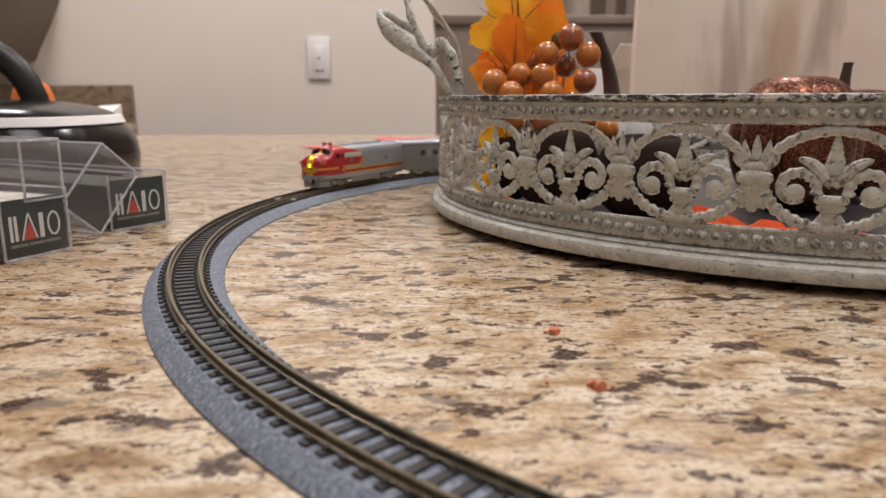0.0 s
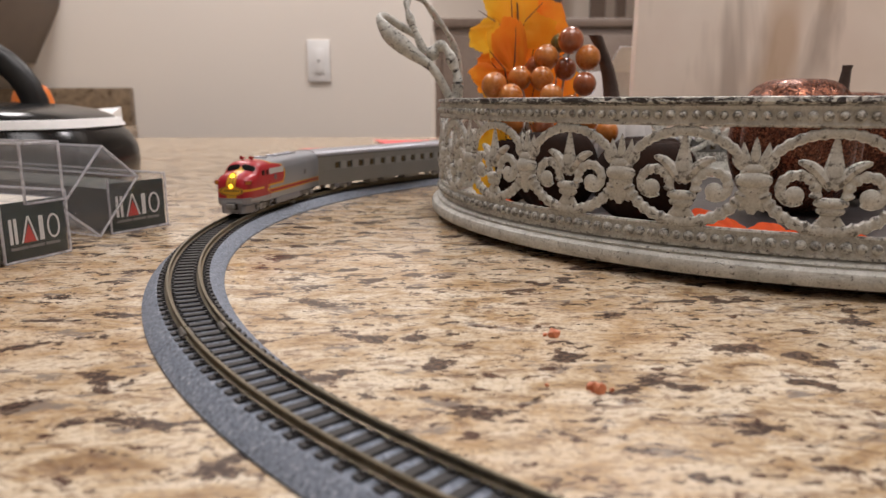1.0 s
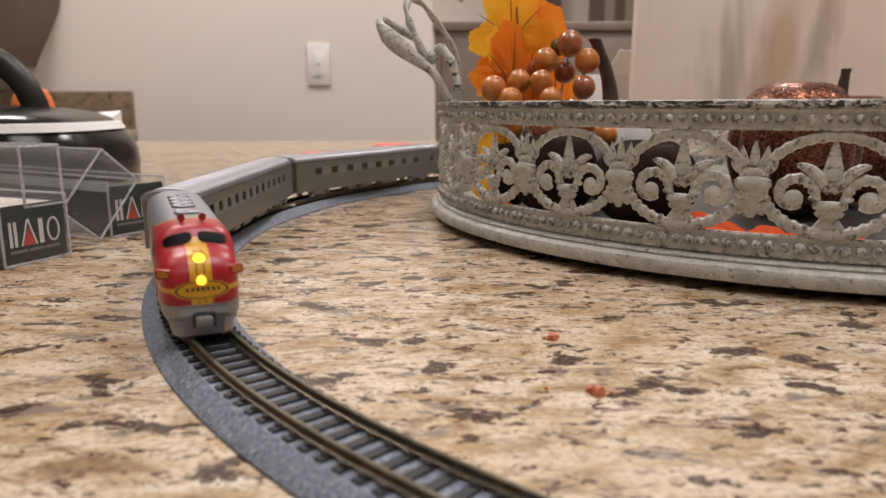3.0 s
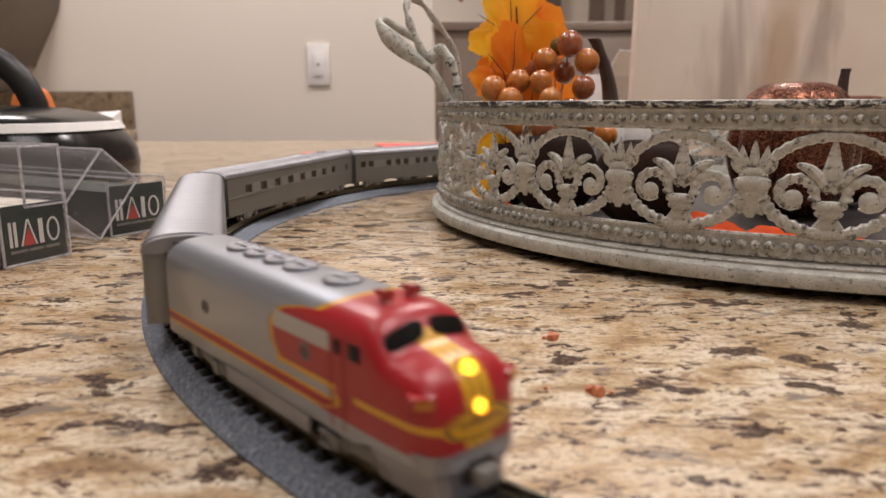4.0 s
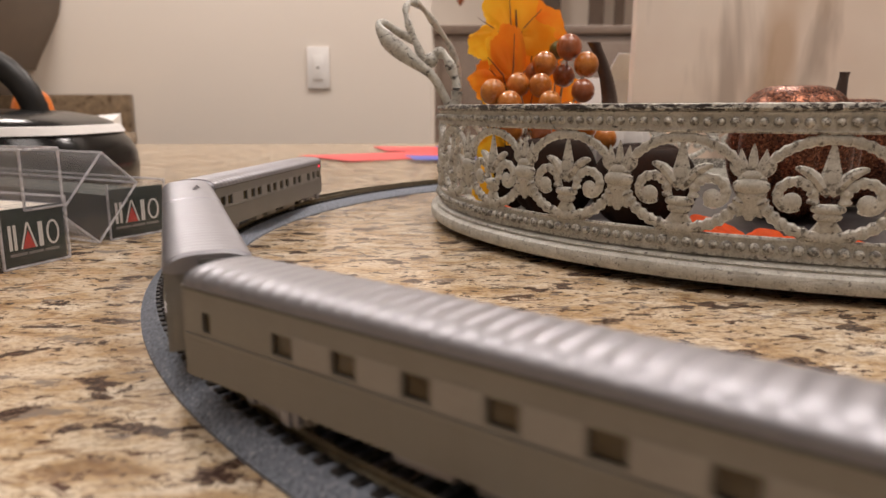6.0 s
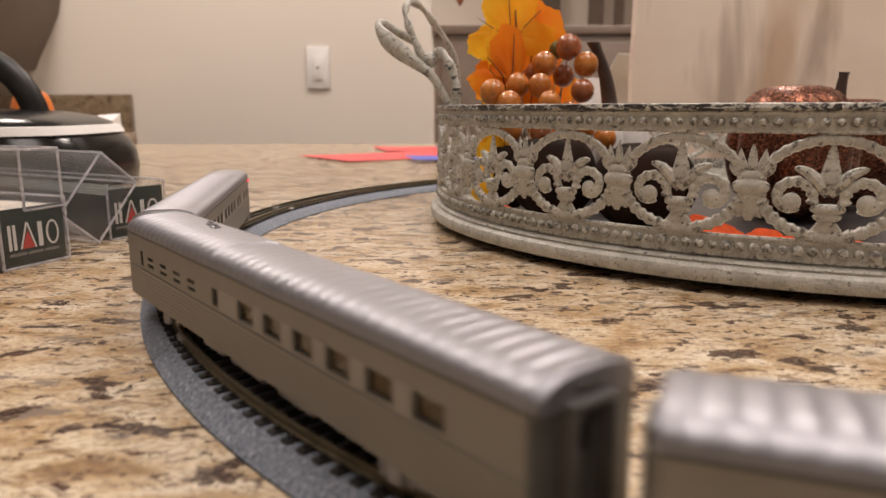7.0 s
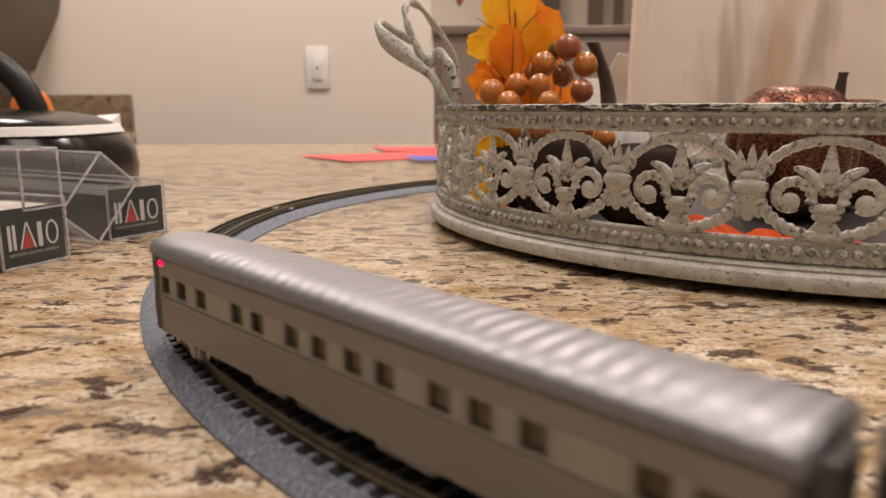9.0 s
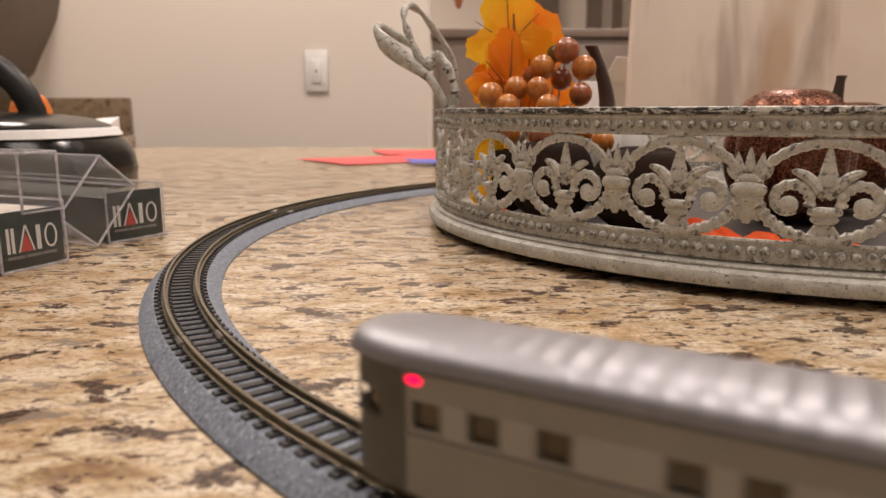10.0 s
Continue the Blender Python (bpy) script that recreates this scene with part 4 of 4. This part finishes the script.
    for j in range(rows + 1):
        a = -math.pi / 2 + math.pi * j / rows
        ring = []
        for k in range(seg):
            b = 2 * math.pi * k / seg
            groove = 1.0 - 0.10 * (1 - abs(math.sin(b * lobes / 2)) ** 0.6) * math.cos(a) ** 0.5 if abs(a) < 1.55 else 1.0
            wob = 1 + 0.02 * math.sin(3 * b + r) + 0.015 * math.sin(5 * b)
            dip = -hollow * high * math.exp(-((math.pi / 2 - a) / 0.33) ** 2)
            rr = r * max(0.02, math.cos(a) ** 0.8 if abs(a) < 1.55 else 0.0) * groove * wob
            ring.append((rr * math.cos(b), rr * math.sin(b), high / 2 * (1 + math.sin(a)) + dip))
        rings.append(ring)
    part("shell", loft(bm, rings), material, th)
    if stem:
        st = BM()
        rings = []
        for i in range(9):
            k = i / 8
            rad = stem[1] * (1.5 - 0.6 * k + (0.25 if i == 8 else 0)) * (1.8 if i == 0 else 1)
            rings.append([(lean[0] * k * k + rad * math.cos(2 * math.pi * s / 14) * (1 + 0.12 * math.cos(4 * math.pi * s / 7 * 2.5)),
                           lean[1] * k * k + rad * math.sin(2 * math.pi * s / 14), high * 0.86 + stem[0] * k) for s in range(14)])
        part("stem", loft(st, rings), STEM, th, stem_label)
    return th


pumpkin("glitter_pumpkin", "copper glitter pumpkin lying in the tray", 187, 384, 3.9, 33, 73, COPPER, 8, None, "", hollow=0.04)
pumpkin("glitter_pumpkin", "copper glitter pumpkin with a dark resin stem", 236, 432, 3.9, 37, 69, COPPER, 8, (20, 2.6), "dark brown resin stem", (1.5, 0))
pumpkin("white_pumpkin", "small white pumpkin with a tall dark curled stem", 109, 470, 3.9, 27, 62, WHITE_TRIM, 9, (46, 3.4), "dark twisted stem", (-13, -4))
pumpkin("dark_gourd", "dark brown velvet gourd behind the pierced side", 100, 352, 3.9, 26, 43, DARK_CLOTH, 7, None, "")
pumpkin("dark_gourd", "dark brown velvet gourd behind the pierced side", 62, 392, 3.9, 24, 46, DARK_CLOTH, 7, None, "")
pumpkin("dark_gourd", "dark rust velvet gourd near the tray's end", 40, 424, 3.9, 15, 40, DARK_CLOTH, 6, None, "")
pumpkin("dark_gourd", "dark brown velvet gourd beside the berries", 118, 412, 3.9, 24, 42, DARK_CLOTH, 6, None, "")


def berry_pick():
    th = thing("berry_pick", pose(0.06, 0.45, 0.0039), "cluster of glossy orange berries on thin wire stems", "decoration")
    spots = [(30.1, 425, 71.9, 7.4), (45.2, 430, 76.2, 6.8), (57.3, 424, 75.7, 6.7), (61.8, 440, 88.6, 7.3), (76.2, 440, 98.3, 7.6), (85.1, 432, 87.8, 7.2),
             (82.3, 425, 72.6, 6.7), (39.0, 418, 65.2, 7.3), (61.8, 415, 65.8, 6.6), (56.9, 448, 84.1, 5.7), (75.1, 450, 82.2, 6.7), (71.9, 455, 97.8, 5.4),
             (41.3, 428, 49.9, 6.8), (58.2, 420, 47.9, 6.0), (95.2, 420, 45.3, 6.6), (85.9, 432, 50.5, 6.1), (49.7, 440, 58.0, 6.9), (76.9, 440, 59.6, 6.9)]
    for i, (x, y, z, r) in enumerate(spots):
        material = BERRY_GREEN if i == 11 else (BERRY_DARK if i in (4, 6, 9, 10, 13) else BERRY)
        c = Vector((x - 60, y - 450, z - 3.9))
        bm = ball(BM(), c, r, (1, 1, 1.04), 22, 14)
        bmesh.ops.create_cone(bm, segments=8, radius1=0.9, radius2=0.5, depth=1.2, cap_ends=True, matrix=Matrix.Translation(c + Vector((0.2 * r, -0.55 * r, 0.83 * r))))
        part("berry", bm, material, th)
        mid = Vector((c.x * 0.5 + 4, c.y * 0.4 + 4, c.z * 0.55))
        part("wire_stem", tube(BM(), [c, (c + mid) / 2 + Vector((0, 3, 0)), mid, Vector((6, 2, 0.5))], 0.55, 6), STEEL, th, "thin silvery wire")
    return th


berry_pick()


def leaf_shape(size, seed, lobes=5, curl=0.2):
    """A lobed leaf in the x-z plane, stalk at the origin, thin but solid, cupped and waved."""
    r = random.Random(seed)
    n = 90
    pts = []
    for i in range(n):
        a = -1.05 * math.pi / 1.0 * (i / (n - 1) - 0.5) * 1.6
        k = abs(math.sin((a / 1.6 * lobes / 2 + 0.5 * math.pi)))
        rad = size * (0.50 + 0.50 * k ** 1.2) * (1.0 - 0.18 * abs(a)) * (1 + 0.035 * math.sin(15 * a + seed) + 0.03 * r.uniform(-1, 1))
        pts.append((rad * math.sin(a), size * 0.28 + rad * math.cos(a) * 0.86))
    bm = BM()
    rings = []
    for s in range(9):
        k = s / 8
        rings.append([(x * k, curl * size * ((x * k / size) ** 2 + 0.35 * ((z * k) / size) ** 2) + 0.03 * size * math.sin(7 * x / size + 5 * k), size * 0.28 + (z - size * 0.28) * k) for x, z in pts])
    vs = [[bm.verts.new(p) for p in ring] for ring in rings[1:]]
    c = bm.verts.new((0, 0, size * 0.28))
    for i in range(n - 1):
        bm.faces.new((c, vs[0][i], vs[0][i + 1]))
        for a, b in zip(vs, vs[1:]):
            bm.faces.new((a[i], a[i + 1], b[i + 1], b[i]))
    bmesh.ops.solidify(bm, geom=bm.faces[:], thickness=0.35)
    return bm


def leaf_spray():
    th = thing("leaf_spray", pose(0.045, 0.462, 0.0039), "yellow and orange cloth autumn leaves on a brown stalk", "artificial leaves")
    specs = [("leaf", 58, 3, LEAF_ORANGE, mm(9, 9, 62, -4, 8, 4), 0.10), ("leaf", 44, 5, LEAF_YELLOW, mm(0, 5, 92, -6, -4, -6), 0.15),
             ("leaf", 44, 8, LEAF_YELLOW, mm(-3, -4, 58, -4, -2, 66), 0.3), ("leaf", 40, 11, LEAF_ORANGE, mm(-4, -10, 64, 6, 6, 40), 0.35),
             ("leaf", 34, 21, LEAF_YELLOW, mm(-10, -46, 6, -6, 0, 48), 0.2), ("leaf", 46, 14, LEAF_YELLOW, mm(-4, 0, 24, -4, -2, 64), 0.3), ("leaf", 34, 17, LEAF_ORANGE, mm(6, -8, 40, 10, 10, 10), 0.3)]
    for name, size, seed, material, m, curl in specs:
        lf = part(name, leaf_shape(size, seed, 5, curl), material, th, "yellow cloth leaf" if material is LEAF_YELLOW else "orange cloth leaf", m, 60)
        v = BM()
        for a in (-52, 0, 48):
            ln = size * (1.05 if a == 0 else 0.8)
            tube(v, [(0, -0.5, 0), (0.3 * ln * math.sin(radians(a)), -0.6, size * 0.28 * 0.8 + 0.25 * ln * math.cos(radians(a))), (ln * 0.75 * math.sin(radians(a)), -0.4 + curl * size * 0.25, size * 0.2 + ln * 0.75 * math.cos(radians(a)))], [0.55, 0.42, 0.2], 6)
        part("vein", v, VEIN, lf, "brown wire vein")
    part("stalk", tube(BM(), [(4, 0, 0.5), (4, -1, 40), (3, -2, 80), (1, -2, 118)], [1.3, 1.2, 1.0, 0.5], 8), VEIN, th, "brown wire stalk")
    return th


leaf_spray()


def loose_petal(x, y, z, size, rz, tilt):
    ob = part("cloth_petal", leaf_shape(size, int(size * 3 + rz), 3, 0.25), AMBER, None, "", pose(x / 1000, y / 1000, z / 1000, -90 + tilt, 0, rz), 60)
    tagged(ob, "bright orange cloth petal lying in the tray", "artificial petal", "petals in the tray")


for row in ((128, 300, 4.6, 26, 20, 24), (124, 272, 4.4, 20, -30, 30), (143, 262, 4.6, 18, 10, 32), (152, 256, 4.5, 18, 60, 28), (48, 366, 5, 20, 80, 30), (112, 300, 4.4, 18, 140, 20), (166, 252, 4.5, 20, 20, 26)):
    loose_petal(*row)


# ---------------------------------------------------------------- clear cases with card inserts
def shell(w, h, length, t=1.0, open_side=None):
    """A thin clear case: x across, y back along its length, z up. open_side leaves that wall out."""
    walls = {"bottom": (0, w, 0, length, 0, t), "top": (0, w, 0, length, h - t, h), "near": (0, w, 0, t, t, h - t), "far": (0, w, length - t, length, t, h - t),
             "west": (0, t, t, length - t, t, h - t), "east": (w - t, w, t, length - t, t, h - t)}
    return [box(BM(), *v, 0.15) for k, v in walls.items() if k != open_side]


def logo(parent, w, h):
    """White blocks and a red triangle on the dark end card; fine print as bars."""
    def flat(name, pts, material, label=""):
        bm = BM()
        loft(bm, [[(x, -1.12, z) for x, z in pts], [(x, -1.0, z) for x, z in pts]])
        part(name, bm, material, parent, label)
    def rect(x0, x1, z0, z1):
        return [(x0, z0), (x1, z0), (x1, z1), (x0, z1)]
    z0, z1 = h * 0.28, h * 0.72
    flat("logo_triangle", [(w * 0.30, z0), (w * 0.50, z0), (w * 0.40, z0 + (z1 - z0) * 0.72)], PRINT_RED, "red triangle")
    flat("logo_bar", rect(w * 0.10, w * 0.145, z0, z1), PRINT_WHITE, "white logo bar")
    flat("logo_bar", rect(w * 0.175, w * 0.22, z0, z1), PRINT_WHITE)
    flat("logo_bar", [(w * 0.27, z0), (w * 0.295, z0), (w * 0.405, z1), (w * 0.385, z1 * 1.04)], PRINT_WHITE)
    flat("logo_bar", [(w * 0.505, z0), (w * 0.53, z0), (w * 0.415, z1 * 1.04), (w * 0.395, z1)], PRINT_WHITE)
    flat("logo_bar", rect(w * 0.565, w * 0.635, z0, z1), PRINT_WHITE)
    ring = BM()
    pts = [(w * 0.80 + w * 0.075 * math.cos(2 * math.pi * k / 28), (z0 + z1) / 2 + (z1 - z0) * 0.42 * math.sin(2 * math.pi * k / 28)) for k in range(29)]
    rings = []
    for k in range(28):
        x, z = pts[k]
        cx, cz = w * 0.80, (z0 + z1) / 2
        rings.append([(x, -1.12, z), (x, -1.0, z), (cx + (x - cx) * 1.42, -1.0, cz + (z - cz) * 1.2), (cx + (x - cx) * 1.42, -1.12, cz + (z - cz) * 1.2)])
    loft(ring, rings, closed=True)
    part("logo_ring", ring, PRINT_WHITE, parent, "white logo ring")
    for x0, x1 in ((0.10, 0.36), (0.39, 0.62), (0.65, 0.88)):
        flat("print_bar", rect(w * x0, w * x1, h * 0.17, h * 0.22), GREY_PLASTIC, "line of fine grey print")


def case(m, w, h, length, label, foam):
    th = thing("clear_case", m, label, "storage case", "model cases")
    for wall in shell(w, h, length, 0.9, "top"):
        part("clear_wall", wall, GLASS_CLEAR, th, "clear plastic wall")
    for x0, y0, z0, x1, y1, z1 in ((0.5, 0.4, 0.5, w - 0.5, 0.4, 0.5), (0.5, 0.4, 0.5, 0.5, 0.4, h), (w - 0.5, 0.4, 0.5, w - 0.5, 0.4, h), (w - 0.5, 0.4, 0.5, w - 0.5, length, 0.5), (w - 0.5, 0.4, h - 0.4, w - 0.5, length, h - 0.4)):
        part("shell_edge", tube(BM(), [(x0, y0, z0), (x1, y1, z1)], 0.6, 6), WHITENED_EDGE, th, "clear edge whitened as if it caught light")
    card = part("card_insert", box(BM(), 1.4, w - 1.4, 1.3, length - 2, 1.2, h - 5.5, 0.3), BOX_GREEN, th, "dark green printed card")
    if foam:
        part("foam_insert", box(BM(), 2.2, w - 2.2, 2.6, length - 3, h - 5.3, h - 3.6, 0.4), FOAM, th, "cream foam insert")
    end = part("end_label", box(BM(), 0, w - 2.6, -1.0, 0, 0, h - 4.0, 0.1), BOX_GREEN, th, "dark green end label with white and red logo shapes", mm(1.3, 2.1, 1.1))
    logo(end, w - 2.6, h - 4.0)
    return th


a_turn, b_turn = math.degrees(math.atan2(28.0, 11.7)), math.degrees(math.atan2(24.5, 14.0))
case(pose(-0.1713, 0.2732, 0, 0, 0, a_turn), 31, 27, 165, "clear plastic model case with dark green end label and cream foam", True)
case(pose(-0.1600, 0.3405, 0, 0, 0, b_turn), 34, 27.5, 165, "clear plastic model case with dark green end label, lid off", False)


def lid(m, w, h, length, label):
    th = thing("case_lid", m, label, "case lid", "clear case lids")
    for wall in shell(w, h, length, 0.9, "bottom"):
        part("clear_wall", wall, GLASS_CLEAR, th, "clear plastic wall")
    for z in (0.6, h - 0.6):
        for x in (0.5, w - 0.5):
            part("lid_edge", tube(BM(), [(x, 0.3, z), (x, length, z)], 0.55, 6), WHITENED_EDGE, th)
    for x0, x1, z0, z1 in ((0.5, w - 0.5, 0.6, 0.6), (0.5, w - 0.5, h - 0.6, h - 0.6), (0.5, 0.5, 0.6, h - 0.6), (w - 0.5, w - 0.5, 0.6, h - 0.6)):
        part("lid_edge", tube(BM(), [(x0, 0.4, z0), (x1, 0.4, z1)], 0.6, 6), WHITENED_EDGE, th, "clear edge whitened as if it caught light")
    return th


# one lid tipped on its corner, one standing upright on its case
lean = math.degrees(math.atan2(26.9, 23.5))
lid(pose(-0.1606, 0.3311, 0.0004, 0, 0, b_turn) @ pose(0, 0, 0, 0, -lean, 0), 35.7, 25.0, 160, "clear plastic case lid tipped on its corner")
lid(pose(-0.1597, 0.3013, 0.0225, 0, 0, a_turn) @ pose(0, 0, 0, 0, -90, 0) @ mm(0, 0, 0.0), 25.0, 19.0, 165, "clear plastic case lid standing upright on its case")


# ---------------------------------------------------------------- behind the cases
def carry_case():
    th = thing("carry_case", pose(-0.418, 0.60, 0), "glossy black plastic carry case with arched handle", "case")
    prof = [(1.02, 0.0), (1.06, 3.0), (1.07, 14.0), (1.06, 26.0), (1.03, 35.0), (1.0, 40.0), (0.985, 43.0), (0.93, 52.0), (0.84, 57.0), (0.68, 61.0), (0.45, 63.0), (0.05, 63.5)]
    rings = []
    for s, z in prof:
        ring = []
        for k in range(72):
            a = 2 * math.pi * k / 72
            c, d = math.cos(a), math.sin(a)
            ring.append((140 * s * math.copysign(abs(c) ** 0.6, c), 95 * s * math.copysign(abs(d) ** 0.6, d), z))
        rings.append(ring)
    part("body", loft(BM(), rings), GLOSS_BLACK, th, sharp=60)
    band = [(1.0, 43.4), (0.975, 49.5), (0.92, 50.2), (0.94, 43.0)]
    bm = BM()
    rings = []
    for k in range(72):
        a = 2 * math.pi * k / 72
        c, d = math.cos(a), math.sin(a)
        rings.append([(140 * s * math.copysign(abs(c) ** 0.6, c), 95 * s * math.copysign(abs(d) ** 0.6, d), z) for s, z in band])
    part("reflection_band", loft(bm, rings, closed=True), PAPER, th, "white band standing in for a reflection")
    for x in (60, 85, 105):
        part("highlight_stud", ball(BM(), (x, -93 * 1.03, 38.5), 2.6, (1, 0.6, 1), 12, 8), STEEL, th, "bright round stud standing in for a highlight")
    arc = [(12 + 62 * math.cos(radians(a)) * 1.0, 20 - 0.05 * a, 52 + 58 * math.sin(radians(a))) for a in range(0, 181, 12)]
    part("handle", tube(BM(), arc, 11, 12, 0.8), BLACK_PLASTIC, th, "black padded arched handle")
    return th


carry_case()
pumpkin("orange_pumpkin", "small orange plastic pumpkin behind the black case", -448, 800, 0, 23, 88, ORANGE_PLASTIC, 8, None, "")

room_box("back_counter", -2.6, -0.84, 1.45, 2.0, -0.03, 0.0, GRANITE, "granite counter along the wall", 4)
room_box("backsplash", -2.6, -0.842, 1.97, 1.998, 0.0, 0.1, SHADED_GRANITE, "granite backsplash strip on the counter", 2)
room_box("counter_base", -2.6, -0.87, 1.5, 2.0, -0.91, -0.03, DARK_WOOD, "dark cabinet under the counter")
sheet = thing("paper_pad", pose(-0.578, 1.14, 0, 0, 0, 10), "white paper pad propped on the worktop", "paper")
part("pad", loft(BM(), [[(-62, -40, 0), (62, -40, 0), (62, -40, 40), (-62, -40, 30)], [(-62, 40, 0), (62, 40, 0), (62, 40, 55), (-62, 40, 44)]]), PAPER, sheet)

hood = BM()
rings = []
for z, right, front in ((165, -1100, 1640), (200, -1082, 1620), (245, -1056, 1600), (310, -1022, 1580), (420, -995, 1560), (1550, -960, 1540)):
    rings.append([(-1600, front, z), (right - 60, front, z), (right - 15, front + 20, z), (right, front + 70, z), (right, 1999, z), (-1600, 1999, z)])
part_hood = part("range_hood", loft(hood, rings), CLAY, None)
tagged(part_hood, "taupe plaster hood curving in towards its foot", "range hood")

plate = thing("wall_plate", pose(-0.3335, 1.9995, 0.170, 90, 0, 0), "white wall plate with a rocker switch", "wall switch")
part("plate", box(BM(), -30, 30, -55, 55, 0, 6, 1.5), WHITE_TRIM, plate)
part("rocker", box(BM(), -14, 14, -32, 32, 5, 9, 1.5), WHITE_TRIM, plate)
part("indicator", lathe(BM(), [(0, 8.5), (3.5, 8.5), (3.5, 9.8), (0, 9.9)], 16), GREY_PLASTIC, plate, "small grey sensor")


def leaflet(x, y, z, w, d, rz, material, label):
    bm = BM()
    rings = []
    for i in range(13):
        k = i / 12
        rings.append([(-w / 2 + w * k, -d / 2, 0.4 + 5 * abs(k - 0.5) ** 2), (-w / 2 + w * k, d / 2, 0.4 + 7 * abs(k - 0.5) ** 2), (-w / 2 + w * k, d / 2, 7 * abs(k - 0.5) ** 2), (-w / 2 + w * k, -d / 2, 5 * abs(k - 0.5) ** 2)])
    ob = part("leaflet", loft(bm, rings), material, None, "", pose(x, y, z, 0, 0, rz))
    tagged(ob, label, "leaflet", "leaflets on the worktop")


leaflet(-0.03, 0.99, 0.0, 300, 130, 38, RED_CARD, "glossy red printed leaflet lying on the worktop")
leaflet(0.06, 0.88, 0.0032, 200, 70, 12, BLUE_CARD, "glossy blue printed leaflet lying on the worktop")
leaflet(0.02, 1.14, 0.0, 240, 120, 15, RED_CARD, "glossy red printed leaflet lying on the worktop")
leaflet(0.05, 1.09, 0.0042, 110, 60, -10, BLUE_CARD, "small blue printed leaflet on a red one")

# canvas that leans behind the tray, white carton beside it
cv = thing("canvas_print", pose(0.19, 0.735, 0.0, -7, 2.6, 0), "beige painted canvas with brown drips, leaning", "painting")
part("canvas", box(BM(), 0, 520, 0, 18, 0, 420, 3), CANVAS, cv)
for x0 in (12, 488):
    part("stretcher_bar", box(BM(), x0, x0 + 20, 18, 30, 2, 418, 1), FOAM, cv, "pale wooden stretcher bar")
carton = thing("white_carton", pose(0.196, 0.86, 0, 0, 0, 28), "open white paper carton behind the tray", "carton")
part("carton_body", box(BM(), -28, 28, -25, 25, 0, 96, 1), PAPER, carton)
part("carton_flap", box(BM(), -28, 28, -1, 0.4, 0, 34, 0.2), PAPER, carton, "raised white flap", mm(0, -25, 95, 40, 0, 0))

# next room
sb = thing("sideboard", pose(0.0, 2.3, -0.91), "dark brown wooden sideboard in the next room", "sideboard")
part("carcass", box(BM(), -22, 1500, 0, 420, 60, 1195, 4), DARK_WOOD, sb)
part("top_board", box(BM(), -28, 1510, -14, 430, 1195, 1222, 4), DARK_WOOD, sb, "dark brown top board")
for x in (-5, 365, 735, 1105):
    part("door", box(BM(), x + 5, x + 360, -12, 0, 90, 1170, 3), DARK_WOOD, sb, "dark brown panel door")
for x in (10, 1440):
    part("foot", box(BM(), x, x + 40, 20, 60, 0, 60, 3), DARK_WOOD, sb)
for x0, x1 in ((0.60, 0.82), (1.02, 1.12), (1.2, 1.26)):
    room_box("trim", x0, x1, 5.15, 5.2, -0.91, 1.2, DARK_WOOD if x0 > 1 else CLAY, "door casing in the next room")
orn = part("hanging_ornament", lathe(BM(), [(0.3, 0), (9, -14), (16, -40), (18, -60), (13, -84), (4, -98), (0.3, -100)], 20), BERRY_DARK, None, "", pose(0.072, 2.86, 0.545))
tagged(orn, "small rust-red hanging ornament in the next room", "ornament")
cord = part("ornament_cord", tube(BM(), [(0, 0, -2), (0, 0, 500), (0, 0, 1005)], 0.8, 6), VEIN, orn)


def crumb(x, y, r, seed):
    bm = BM()
    rr = random.Random(seed)
    bmesh.ops.create_icosphere(bm, subdivisions=2, radius=r)
    for v in bm.verts:
        v.co *= 1 + rr.uniform(-0.3, 0.3)
        v.co.z = max(v.co.z + r * 0.5, 0.0)
    ob = part("crumb", bm, CRUMB, None, "", pose(x / 1000, y / 1000, 0))
    tagged(ob, "small orange crumb on the granite", "crumb", "crumbs")


for row in ((30.3, 186.7, 1.5, 3), (34.4, 148.5, 1.5, 5), (33.0, 150.5, 1.0, 6), (37.5, 149.0, 0.6, 7), (23.5, 152.0, 0.45, 8), (28.0, 187.5, 0.6, 9)):
    crumb(*row)


def motions():
    """The train runs round the loop at a nearly even pace."""
    speed, start = 17.42, 159.7

    def drift(t):
        """Degrees that the train lags behind an even pace while it gathers way and as it slows."""
        return -1.35 * (max(0.0, 4.0 - t) / 4.0) ** 1.6 - 0.72 * (max(0.0, t - 9.0)) ** 1.4
    span = lambda mmm: math.degrees(mmm / RADIUS)
    trail, offsets = 0.0, []
    for ob, length, slack in ((engine, LOCO_LEN, 0.0), (first_car, CAR_LEN, 3.8), (lounge_car, LOUNGE_LEN, 1.7), (tail_car, TAIL_LEN, 0.0)):
        offsets.append((ob, trail + length / 2, length))
        trail += length + GAP + slack
    for ob, back, length in offsets:
        bogies = 28.0 if ob is engine else 57.0
        r = math.sqrt(RADIUS ** 2 - bogies ** 2) / 1000
        rows = []
        for i in range(41):
            t = i * 0.25
            a = start + speed * t + drift(t) - span(back)
            rows.append((t, pose(LOOP[0] + r * math.cos(radians(a)), LOOP[1] + r * math.sin(radians(a)), RAIL_TOP / 1000, 0, 0, a + 90)))
        walk(ob, rows)


motions()
